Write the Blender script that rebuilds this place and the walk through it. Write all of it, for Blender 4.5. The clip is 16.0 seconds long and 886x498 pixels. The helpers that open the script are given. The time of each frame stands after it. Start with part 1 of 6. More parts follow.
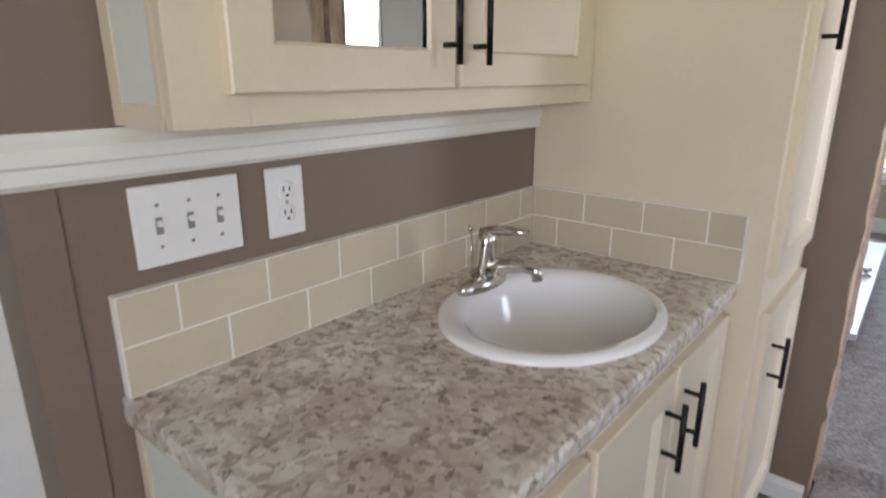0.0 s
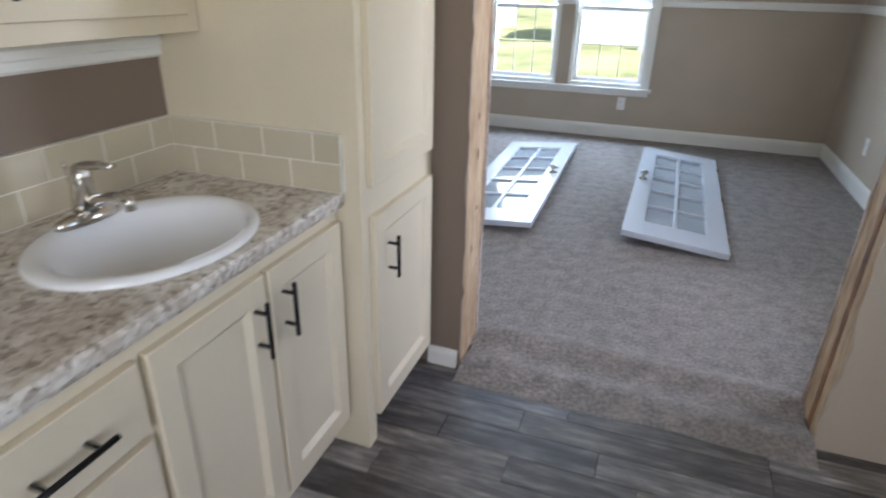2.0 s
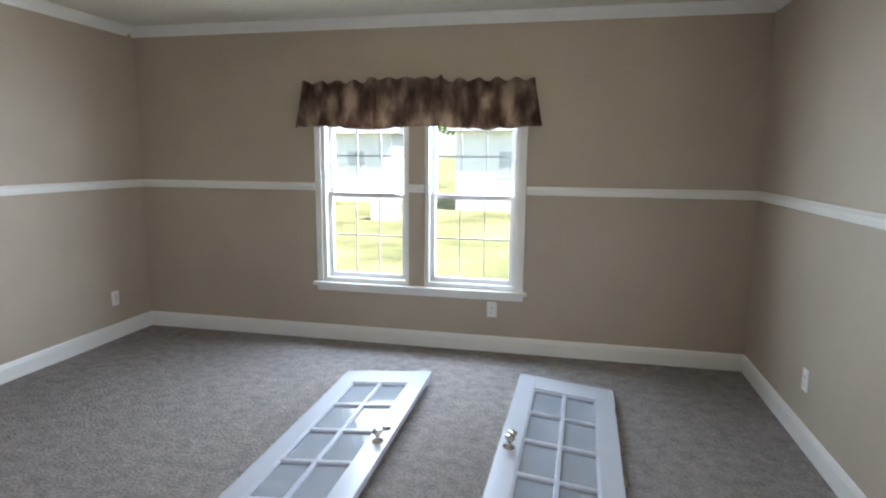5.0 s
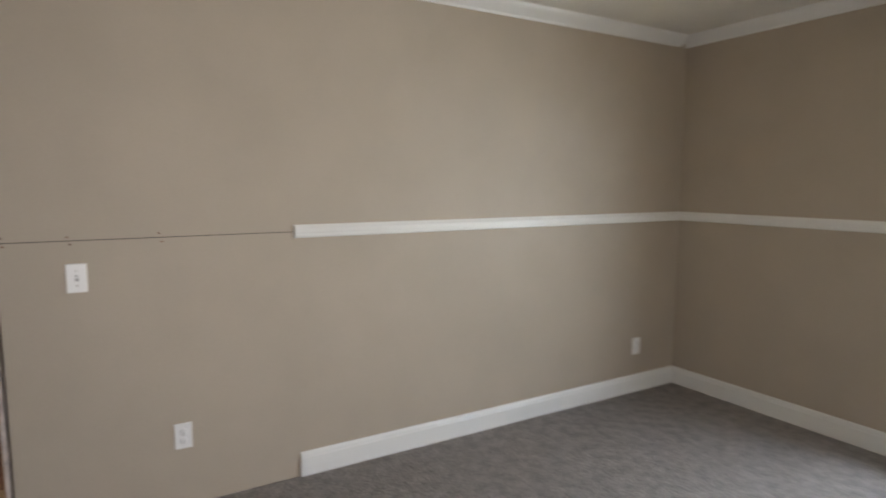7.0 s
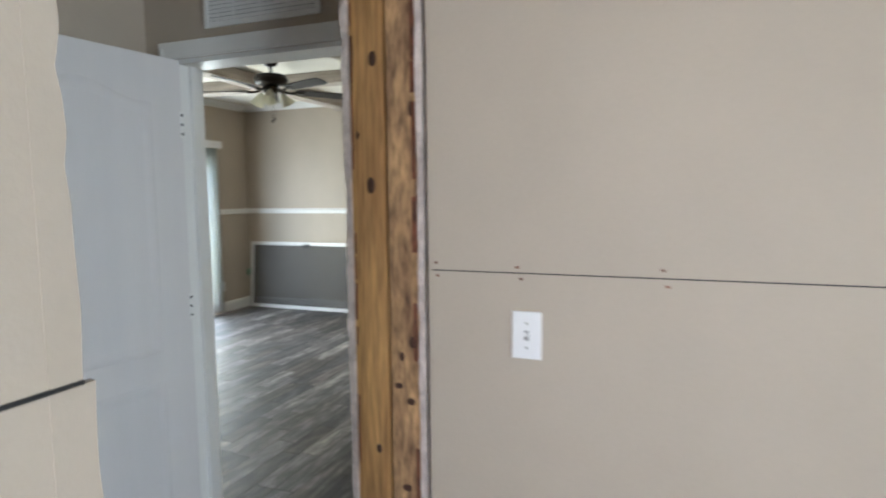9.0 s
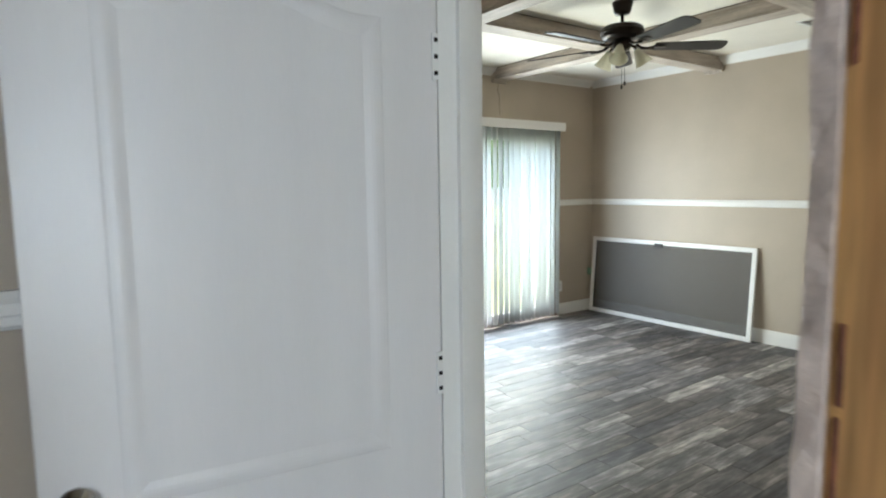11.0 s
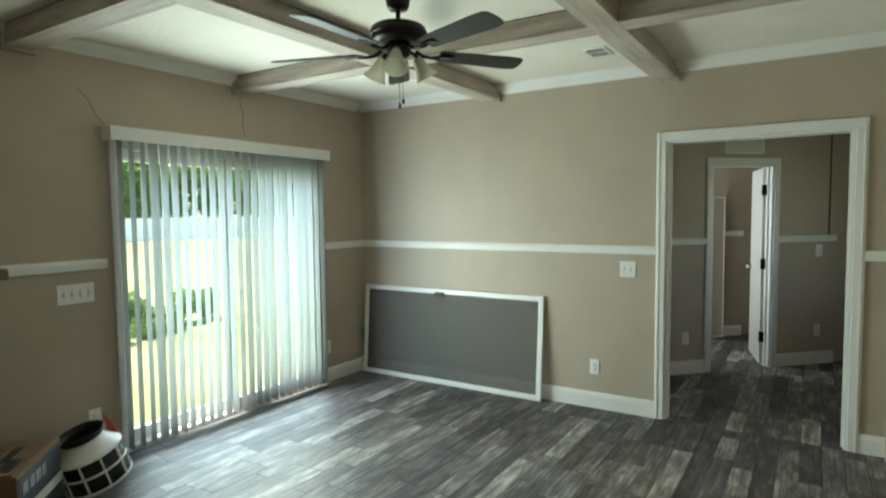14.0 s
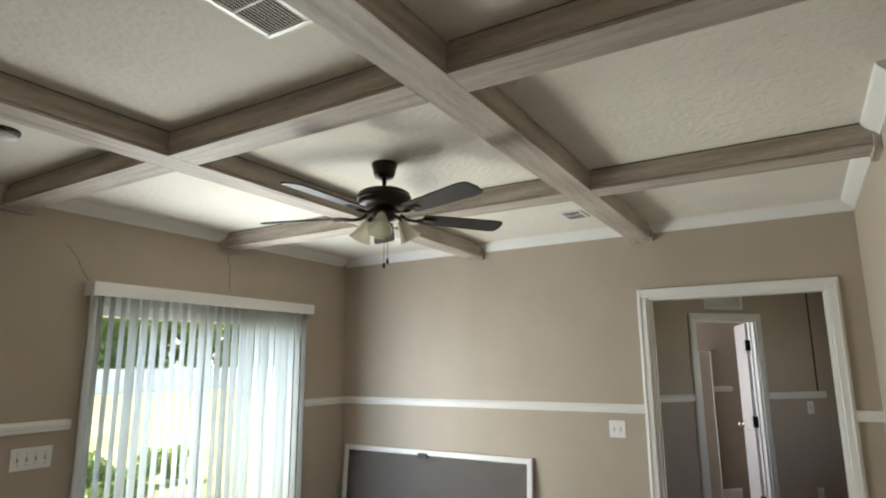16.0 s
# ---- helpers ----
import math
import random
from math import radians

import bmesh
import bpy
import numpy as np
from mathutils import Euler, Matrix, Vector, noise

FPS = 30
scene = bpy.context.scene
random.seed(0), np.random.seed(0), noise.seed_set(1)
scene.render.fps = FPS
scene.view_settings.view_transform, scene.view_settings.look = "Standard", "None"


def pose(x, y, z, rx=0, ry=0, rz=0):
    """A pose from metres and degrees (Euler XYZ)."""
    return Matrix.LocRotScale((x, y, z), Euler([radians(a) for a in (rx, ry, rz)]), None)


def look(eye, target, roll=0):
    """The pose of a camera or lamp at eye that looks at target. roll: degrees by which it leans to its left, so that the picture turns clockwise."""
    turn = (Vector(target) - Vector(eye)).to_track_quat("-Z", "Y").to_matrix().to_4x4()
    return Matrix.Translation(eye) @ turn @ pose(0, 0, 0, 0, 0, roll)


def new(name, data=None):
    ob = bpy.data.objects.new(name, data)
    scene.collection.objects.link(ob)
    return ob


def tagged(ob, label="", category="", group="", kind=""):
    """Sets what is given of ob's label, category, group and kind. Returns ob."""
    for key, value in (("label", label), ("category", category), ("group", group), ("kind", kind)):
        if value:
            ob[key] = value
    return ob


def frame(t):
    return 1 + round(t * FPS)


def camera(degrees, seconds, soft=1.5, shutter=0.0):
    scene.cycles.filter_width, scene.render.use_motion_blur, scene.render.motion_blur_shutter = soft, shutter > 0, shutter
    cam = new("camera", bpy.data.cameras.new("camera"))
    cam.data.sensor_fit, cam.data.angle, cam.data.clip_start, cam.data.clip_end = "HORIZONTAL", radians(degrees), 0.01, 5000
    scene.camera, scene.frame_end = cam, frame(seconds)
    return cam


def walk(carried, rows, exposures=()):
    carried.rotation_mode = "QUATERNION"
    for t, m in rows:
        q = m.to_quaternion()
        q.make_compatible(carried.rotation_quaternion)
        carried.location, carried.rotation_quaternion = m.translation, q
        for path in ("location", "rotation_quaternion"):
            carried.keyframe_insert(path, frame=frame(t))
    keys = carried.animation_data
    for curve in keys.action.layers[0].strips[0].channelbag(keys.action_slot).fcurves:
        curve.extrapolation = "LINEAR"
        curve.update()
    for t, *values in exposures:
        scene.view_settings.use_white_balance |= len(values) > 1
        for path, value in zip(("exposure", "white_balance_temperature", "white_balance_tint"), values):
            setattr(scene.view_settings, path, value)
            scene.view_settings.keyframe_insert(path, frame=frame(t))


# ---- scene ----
cam = camera(74.0, 16.0, soft=2.0, shutter=0.4)
PATH = [
    (0, (0.237, 0.085, 1.275), (-0.993, 1.555, 0.705), 0.0),
    (0.5, (0.278, -0.02, 1.259), (-0.842, 1.484, 0.565), 0.3),
    (1, (0.367, -0.033, 1.266), (-0.614, 1.524, 0.481), 0.5),
    (1.5, (0.546, 0.042, 1.297), (-0.253, 1.678, 0.471), 0.9),
    (2, (0.672, 0.171, 1.332), (0.068, 1.891, 0.509), 1.3),
    (2.5, (0.663, 0.401, 1.38), (0.243, 2.199, 0.612), 1.6),
    (3, (0.685, 0.635, 1.417), (0.39, 2.492, 0.737), 1.3),
    (3.2, (0.682, 0.78, 1.417), (0.451, 2.663, 0.781), 1.6),
    (5.3, (0.93, 1.967, 1.479), (0.398, 3.873, 1.188), -0.4),
    (5.5, (0.871, 2.061, 1.5), (0.21, 3.925, 1.205), -0.6),
    (6, (0.697, 2.282, 1.452), (-0.381, 3.947, 1.2), -0.8),
    (6.5, (0.402, 2.321, 1.423), (-1.026, 3.704, 1.203), -0.1),
    (7, (0.156, 2.511, 1.443), (-1.554, 3.524, 1.221), 0.1),
    (7.5, (-0.125, 2.733, 1.418), (-2.045, 3.249, 1.199), -0.4),
    (8, (-0.485, 2.797, 1.447), (-2.47, 2.882, 1.218), -0.5),
    (8.5, (-0.868, 2.827, 1.423), (-2.834, 2.517, 1.228), -0.6),
    (9, (-1.212, 2.747, 1.406), (-3.071, 2.034, 1.219), -0.6),
    (9.5, (-1.511, 2.625, 1.419), (-3.171, 1.525, 1.24), -0.7),
    (10, (-1.778, 2.491, 1.412), (-3.165, 1.06, 1.243), -0.9),
    (10.2, (-1.858, 2.431, 1.413), (-3.101, 0.872, 1.247), -0.9),
    (12.3, (-2.595, 1.597, 1.356), (-3.725, -0.032, 1.117), -0.7),
    (12.5, (-2.662, 1.529, 1.353), (-3.927, 0.004, 1.1), -0.7),
    (13, (-2.802, 1.403, 1.374), (-4.314, 0.124, 1.101), -0.5),
    (13.5, (-2.946, 1.391, 1.446), (-4.576, 0.265, 1.193), -0.5),
    (14, (-3.0, 1.379, 1.51), (-4.687, 0.315, 1.383), -0.6),
    (14.5, (-2.987, 1.37, 1.541), (-4.693, 0.327, 1.602), -0.6),
    (15, (-2.999, 1.38, 1.535), (-4.701, 0.348, 1.752), -0.6),
    (15.5, (-2.999, 1.375, 1.551), (-4.698, 0.361, 1.86), -0.6),
    (16, (-3.01, 1.394, 1.55), (-4.7, 0.388, 1.928), -0.5),
]
EXPOSURES = [(0, 1.55, 5900, 14), (1.5, 1.5, 5750, 12), (3.0, 1.5, 5700, 10), (5.5, 1.45, 6350, 13), (6.9, 1.35, 6800, 14), (8.0, 1.8, 5900, 15), (9.0, 2.1, 6000, 12), (9.5, 2.15, 5900, 6), (10, 2.35, 6200, 11),
             (12.5, 2.0, 6100, 8), (13.5, 1.82, 6100, -9), (14.5, 2.1, 6200, 5), (16, 2.05, 6400, 15)]
walk(cam, [(t, look(e, g, r)) for t, e, g, r in PATH], EXPOSURES)

# ---------------------------------------------------------------- light
world = bpy.data.worlds.new("sky")
scene.world = world
world.use_nodes = True
_bg = world.node_tree.nodes["Background"]
_sky = world.node_tree.nodes.new("ShaderNodeTexSky")
_sky.sky_type = "NISHITA"
_sky.sun_disc = False
_sky.sun_elevation = radians(58)
_sky.sun_rotation = radians(115)
world.node_tree.links.new(_sky.outputs[0], _bg.inputs[0])
_bg.inputs[1].default_value = 0.15

sun = new("sun", bpy.data.lights.new("sun", "SUN"))
sun.data.energy, sun.data.angle, sun.data.color = 5.0, radians(0.5), (1.0, 0.95, 0.86)
sun.matrix_world = look((20 * math.sin(radians(115)), 20 * math.cos(radians(115)), 32), (0, 0, 0))


def opening_lamp(name, eye, target, w, h, power, color=(0.93, 0.97, 1.0), spread=180):
    ob = new(name, bpy.data.lights.new(name, "AREA"))
    ob.data.shape, ob.data.size, ob.data.size_y = "RECTANGLE", w, h
    ob.data.energy, ob.data.color, ob.data.spread = power, color, radians(spread)
    ob.matrix_world = look(eye, target)
    return ob


# sky light slants down through an opening, light from the sunlit lawn slants up
opening_lamp("window_sky", (-0.23, 6.34, 1.36), (-0.23, 0, -1.2), 1.5, 0.62, 43, (0.69, 0.84, 1.0), 180)
opening_lamp("window_lawn", (-0.23, 6.32, 0.80), (-0.23, 0, 3.6), 1.45, 0.5, 10, (1.0, 0.98, 0.76), 160)
opening_lamp("side_room_daylight", (2.175, 2.77, 1.25), (-2.6, 2.25, 1.2), 0.85, 1.25, 7.5, (0.97, 0.95, 1.0), 115)
opening_lamp("slider_sky", (-5.85, -2.135, 1.0), (-5.85, 4.0, 1.0), 1.6, 1.86, 13, (0.79, 0.91, 0.98), 180)
opening_lamp("slider_lawn", (-5.7, -2.03, 0.80), (-5.4, 2.0, 2.0), 1.3, 0.6, 6, (1.0, 0.97, 0.68), 160)
opening_lamp("patio_daylight", (-5.85, -2.62, 1.0), (-5.85, 4, 1.0), 1.75, 1.9, 8, (0.92, 0.98, 0.97))
opening_lamp("hall_window_daylight", (1.1, -1.72, 1.4), (0.6, 3, 1.0), 1.0, 1.2, 15.5, (1.0, 0.95, 0.87))
# weak added lamp from the east, at an unseen window
opening_lamp("side_window_fill", (2.175, 0.6, 1.4), (-2.0, 1.3, 1.1), 1.1, 1.3, 0.4, (1.0, 0.95, 0.92))
opening_lamp("far_room_daylight", (-8.895, -0.601, 1.45), (-9.9, 0.6, 1.2), 0.6, 1.1, 7, (0.93, 0.98, 1.0))
# added lamp with no known source, lifts the dim far hall
opening_lamp("far_hall_fill", (-8.4, 2.58, 1.4), (-8.4, 0, 1.2), 0.9, 1.1, 0.45, (0.95, 0.95, 1.0))

# ---------------------------------------------------------------- materials


def material(name, color, rough=0.6, metal=0.0, spread=0.06, scale=3.0, grain=90.0, grain_spread=0.04,
             bump=0.05, bump_scale=120.0, island=0.0, coord="Object", stretch=(1, 1, 1), spec=0.5, tone=None):
    """A painted or plain surface: base colour with broad and fine variation, and a fine relief."""
    m = bpy.data.materials.new(name)
    m.use_nodes = True
    t = m.node_tree
    n, l = t.nodes, t.links
    b = n["Principled BSDF"]
    b.inputs["Roughness"].default_value = rough
    b.inputs["Metallic"].default_value = metal
    b.inputs["Specular IOR Level"].default_value = spec
    tc = n.new("ShaderNodeTexCoord")
    mp = n.new("ShaderNodeMapping")
    mp.inputs["Scale"].default_value = stretch
    l.new(tc.outputs[coord], mp.inputs[0])

    def noise_tex(sc, detail=4):
        x = n.new("ShaderNodeTexNoise")
        x.inputs["Scale"].default_value = sc
        x.inputs["Detail"].default_value = detail
        l.new(mp.outputs[0], x.inputs["Vector"])
        return x
    big, small = noise_tex(scale), noise_tex(grain, 2)
    c2 = tone or tuple(max(0, c * (1 - 2.2 * spread)) for c in color)
    mix = n.new("ShaderNodeMix")
    mix.data_type = "RGBA"
    mix.inputs[6].default_value = (*color, 1)
    mix.inputs[7].default_value = (*c2, 1)
    rmp = n.new("ShaderNodeMapRange")
    rmp.inputs[1].default_value, rmp.inputs[2].default_value = 0.35, 0.7
    l.new(big.outputs[0], rmp.inputs[0])
    l.new(rmp.outputs[0], mix.inputs[0])
    hsv = n.new("ShaderNodeHueSaturation")
    l.new(mix.outputs[2], hsv.inputs["Color"])
    val = n.new("ShaderNodeMapRange")
    val.inputs[3].default_value, val.inputs[4].default_value = 1 - grain_spread * 2, 1 + grain_spread * 2
    l.new(small.outputs[0], val.inputs[0])
    if island:
        oi = n.new("ShaderNodeObjectInfo")
        ir = n.new("ShaderNodeMapRange")
        ir.inputs[3].default_value, ir.inputs[4].default_value = 1 - island, 1 + island
        l.new(oi.outputs["Random"], ir.inputs[0])
        mul = n.new("ShaderNodeMath")
        mul.operation = "MULTIPLY"
        l.new(ir.outputs[0], mul.inputs[0])
        l.new(val.outputs[0], mul.inputs[1])
        l.new(mul.outputs[0], hsv.inputs["Value"])
    else:
        l.new(val.outputs[0], hsv.inputs["Value"])
    l.new(hsv.outputs[0], b.inputs["Base Color"])
    if bump:
        bp = n.new("ShaderNodeBump")
        bp.inputs["Strength"].default_value = bump
        bp.inputs["Distance"].default_value = 0.01
        bt = noise_tex(bump_scale, 3)
        l.new(bt.outputs[0], bp.inputs["Height"])
        l.new(bp.outputs[0], b.inputs["Normal"])
    return m


PAINT_TAUPE = material("taupe wall paint", (0.455, 0.385, 0.305), 0.55, spread=0.03, grain_spread=0.015, bump=0.06, bump_scale=160)
PAINT_BROWN = material("brown wall paint", (0.205, 0.155, 0.117), 0.5, spread=0.03, grain_spread=0.02, bump=0.06, bump_scale=160)
PAINT_WHITE = material("white trim paint", (0.80, 0.79, 0.76), 0.35, spread=0.02, grain_spread=0.012, bump=0.03)
CEILING_WHITE = material("textured ceiling", (0.79, 0.75, 0.67), 0.85, spread=0.03, grain_spread=0.03, bump=0.65, bump_scale=34)
CREAM = material("cream cabinet paint", (0.72, 0.63, 0.475), 0.38, spread=0.03, grain_spread=0.015, bump=0.03)
VENEER_PALE = material("pale cabinet side", (0.72, 0.74, 0.67), 0.4, spread=0.03, grain_spread=0.02, bump=0.03)
DOOR_WHITE = material("white moulded door", (0.70, 0.675, 0.66), 0.35, spread=0.02, grain_spread=0.01, bump=0.06, bump_scale=220, stretch=(4, 4, 0.4))
PLASTIC_WHITE = material("white plastic", (0.82, 0.81, 0.80), 0.3, spread=0.01, grain_spread=0.01, bump=0)
DARK = material("dark slot", (0.01, 0.01, 0.01), 0.6, spread=0, grain_spread=0, bump=0)
BLACK_METAL = material("black metal", (0.012, 0.011, 0.011), 0.35, 0.6, spread=0.1, grain_spread=0.05, bump=0.02)
BRONZE = material("oil rubbed bronze", (0.030, 0.020, 0.015), 0.38, 0.5, spread=0.15, grain_spread=0.05, bump=0.02)
CHROME = material("brushed nickel", (0.62, 0.59, 0.55), 0.16, 1.0, spread=0.03, grain_spread=0.02, bump=0.01)
PORCELAIN = material("white porcelain", (0.84, 0.83, 0.83), 0.07, spread=0.01, grain_spread=0.0, bump=0)
GROUT = material("cream grout", (0.86, 0.835, 0.76), 0.8, spread=0.05, grain_spread=0.04, bump=0.1)
TILE = material("cream glazed tile", (0.60, 0.53, 0.39), 0.12, spread=0.05, grain_spread=0.015, bump=0.02, bump_scale=25, island=0.05)
PINE = material("pine stud", (0.50, 0.28, 0.10), 0.65, spread=0.28, scale=2.0, grain=11, grain_spread=0.35, bump=0.2, bump_scale=40, stretch=(9, 9, 0.8), tone=(0.27, 0.13, 0.045))
PINE_OLD = material("weathered pine stud", (0.47, 0.28, 0.13), 0.8, spread=0.3, scale=4, grain=14, grain_spread=0.5, bump=0.4, bump_scale=50, stretch=(6, 6, 1.6), tone=(0.17, 0.09, 0.045))
PINE_PALE = material("pale weathered pine", (0.54, 0.40, 0.26), 0.75, spread=0.2, scale=3, grain=14, grain_spread=0.25, bump=0.3, bump_scale=50, stretch=(6, 6, 1.2), tone=(0.36, 0.235, 0.13))
PACKER = material("stained brown packer strip", (0.30, 0.14, 0.05), 0.6, spread=0.3, scale=6, grain=20, grain_spread=0.3, bump=0.3, stretch=(2, 2, 1), tone=(0.05, 0.014, 0.008))
KNOT = material("pine knot", (0.07, 0.028, 0.014), 0.7, spread=0.2, grain_spread=0.1, bump=0.1)
GYPSUM = material("broken gypsum edge", (0.62, 0.52, 0.46), 0.95, spread=0.15, scale=20, grain_spread=0.1, bump=0.6, bump_scale=60)
RUST_GLUE = material("reddish glue residue", (0.20, 0.07, 0.035), 0.8, spread=0.3, scale=25, grain_spread=0.2, bump=0.4)
CARDBOARD = material("cardboard", (0.20, 0.115, 0.055), 0.85, spread=0.2, grain_spread=0.05, bump=0.08)
STONE = material("stacked stone", (0.20, 0.17, 0.14), 0.9, spread=0.3, scale=9, grain=60, grain_spread=0.15, bump=0.7, bump_scale=40, island=0.3)
CARPET = material("grey beige carpet", (0.56, 0.515, 0.49), 1.0, spread=0.13, scale=14, grain=70, grain_spread=0.30, bump=1.0, bump_scale=60, spec=0.1)
GRASS = material("lawn", (0.36, 0.35, 0.16), 0.95, spread=0.25, scale=0.6, grain=9, grain_spread=0.2, bump=0.6, bump_scale=20, spec=0.1)
SUBFLOOR = material("dark floor base", (0.05, 0.045, 0.042), 0.7, spread=0.1, grain_spread=0.05, bump=0)


def ramp_nodes(m, stops, tex):
    r = m.node_tree.nodes.new("ShaderNodeValToRGB")
    while len(r.color_ramp.elements) < len(stops):
        r.color_ramp.elements.new(0.5)
    for e, (p, c) in zip(r.color_ramp.elements, stops):
        e.position, e.color = p, (*c, 1)
    m.node_tree.links.new(tex, r.inputs[0])
    return r


def plank_material(island=False):
    """Grey-brown printed vinyl plank: each plank takes its own tone, with long grain and a worn whitewash."""
    m = bpy.data.materials.new("grey brown vinyl plank joined" if island else "grey brown vinyl plank")
    m.use_nodes = True
    n, l = m.node_tree.nodes, m.node_tree.links
    b = n["Principled BSDF"]
    tc, mp, oi = n.new("ShaderNodeTexCoord"), n.new("ShaderNodeMapping"), n.new("ShaderNodeObjectInfo")
    rnd = n.new("ShaderNodeNewGeometry").outputs["Random Per Island"] if island else oi.outputs["Random"]
    mp.inputs["Scale"].default_value = (1.5, 24, 1)
    off = n.new("ShaderNodeVectorMath")
    off.operation = "MULTIPLY_ADD"
    off.inputs[1].default_value = (37, 23, 11)
    l.new(rnd, off.inputs[0])
    l.new(tc.outputs["Object"], off.inputs[2])
    l.new(off.outputs[0], mp.inputs[0])
    a = n.new("ShaderNodeTexNoise")
    a.inputs["Scale"].default_value, a.inputs["Detail"].default_value, a.inputs["Roughness"].default_value = 2.2, 8, 0.7
    l.new(mp.outputs[0], a.inputs["Vector"])
    base = ramp_nodes(m, [(0.0, (0.040, 0.037, 0.038)), (0.2, (0.075, 0.066, 0.060)), (0.42, (0.062, 0.060, 0.064)), (0.64, (0.115, 0.104, 0.097)), (0.86, (0.135, 0.130, 0.130)), (1.0, (0.235, 0.222, 0.208))], rnd)
    g = ramp_nodes(m, [(0.28, (0.40, 0.40, 0.40)), (0.5, (1.0, 1.0, 1.0)), (0.72, (2.0, 1.95, 1.9))], a.outputs[0])
    mul = n.new("ShaderNodeMix")
    mul.data_type, mul.blend_type = "RGBA", "MULTIPLY"
    mul.inputs[0].default_value = 1.0
    l.new(base.outputs[0], mul.inputs[6])
    l.new(g.outputs[0], mul.inputs[7])
    # broad worn patches of whitewash along each plank
    mp2, w = n.new("ShaderNodeMapping"), n.new("ShaderNodeTexNoise")
    mp2.inputs["Scale"].default_value = (4.5, 16, 1)
    w.inputs["Scale"].default_value, w.inputs["Detail"].default_value, w.inputs["Roughness"].default_value = 1.0, 6, 0.62
    l.new(off.outputs[0], mp2.inputs[0])
    l.new(mp2.outputs[0], w.inputs["Vector"])
    worn = ramp_nodes(m, [(0.36, (0.70, 0.68, 0.67)), (0.5, (1.2, 1.19, 1.18)), (0.64, (2.25, 2.2, 2.14))], w.outputs[0])
    mul2 = n.new("ShaderNodeMix")
    mul2.data_type, mul2.blend_type = "RGBA", "MULTIPLY"
    mul2.inputs[0].default_value = 1.0
    l.new(mul.outputs[2], mul2.inputs[6])
    l.new(worn.outputs[0], mul2.inputs[7])
    l.new(mul2.outputs[2], b.inputs["Base Color"])
    b.inputs["Roughness"].default_value = 0.52
    bp = n.new("ShaderNodeBump")
    bp.inputs["Strength"].default_value, bp.inputs["Distance"].default_value = 0.12, 0.004
    l.new(a.outputs[0], bp.inputs["Height"])
    l.new(bp.outputs[0], b.inputs["Normal"])
    return m


PLANK = plank_material()
PLANK_JOINED = plank_material(True)


def laminate_material():
    """Beige, grey and brown mottled stone-look laminate."""
    m = bpy.data.materials.new("mottled stone laminate")
    m.use_nodes = True
    n, l = m.node_tree.nodes, m.node_tree.links
    b = n["Principled BSDF"]
    tc = n.new("ShaderNodeTexCoord")

    def blotch(scale, detail, rough, twist):
        x = n.new("ShaderNodeTexNoise")
        for key, value in (("Scale", scale), ("Detail", detail), ("Roughness", rough), ("Distortion", twist)):
            x.inputs[key].default_value = value
        l.new(tc.outputs["Object"], x.inputs["Vector"])
        return x.outputs[0]

    def times(a, c, share):
        mul = n.new("ShaderNodeMix")
        mul.data_type, mul.blend_type = "RGBA", "MULTIPLY"
        mul.inputs[0].default_value = share
        l.new(a, mul.inputs[6])
        l.new(c, mul.inputs[7])
        return mul.outputs[2]
    # chips of stone with crooked outlines
    warp = n.new("ShaderNodeTexNoise")
    warp.inputs["Scale"].default_value, warp.inputs["Detail"].default_value = 45, 5
    l.new(tc.outputs["Object"], warp.inputs["Vector"])
    bend = n.new("ShaderNodeVectorMath")
    bend.operation = "MULTIPLY_ADD"
    bend.inputs[1].default_value = (0.035, 0.035, 0.035)
    l.new(warp.outputs["Color"], bend.inputs[0])
    l.new(tc.outputs["Object"], bend.inputs[2])
    chips = n.new("ShaderNodeTexVoronoi")
    chips.inputs["Scale"].default_value = 78
    l.new(bend.outputs[0], chips.inputs["Vector"])
    tone = n.new("ShaderNodeSeparateColor")
    l.new(chips.outputs["Color"], tone.inputs[0])
    c = ramp_nodes(m, [(0.0, (0.40, 0.35, 0.30)), (0.15, (0.55, 0.495, 0.435)), (0.45, (0.68, 0.63, 0.565)), (1.0, (0.80, 0.765, 0.715))], tone.outputs[0])
    wide = ramp_nodes(m, [(0.40, (0.74, 0.69, 0.64)), (0.58, (1, 1, 1))], blotch(11, 6, 0.6, 0.3))
    fleck = ramp_nodes(m, [(0.37, (0.36, 0.32, 0.29)), (0.41, (1, 1, 1))], blotch(58, 7, 0.66, 0.2))
    l.new(times(times(c.outputs[0], wide.outputs[0], 0.9), fleck.outputs[0], 0.8), b.inputs["Base Color"])
    b.inputs["Roughness"].default_value = 0.27
    return m


LAMINATE = laminate_material()


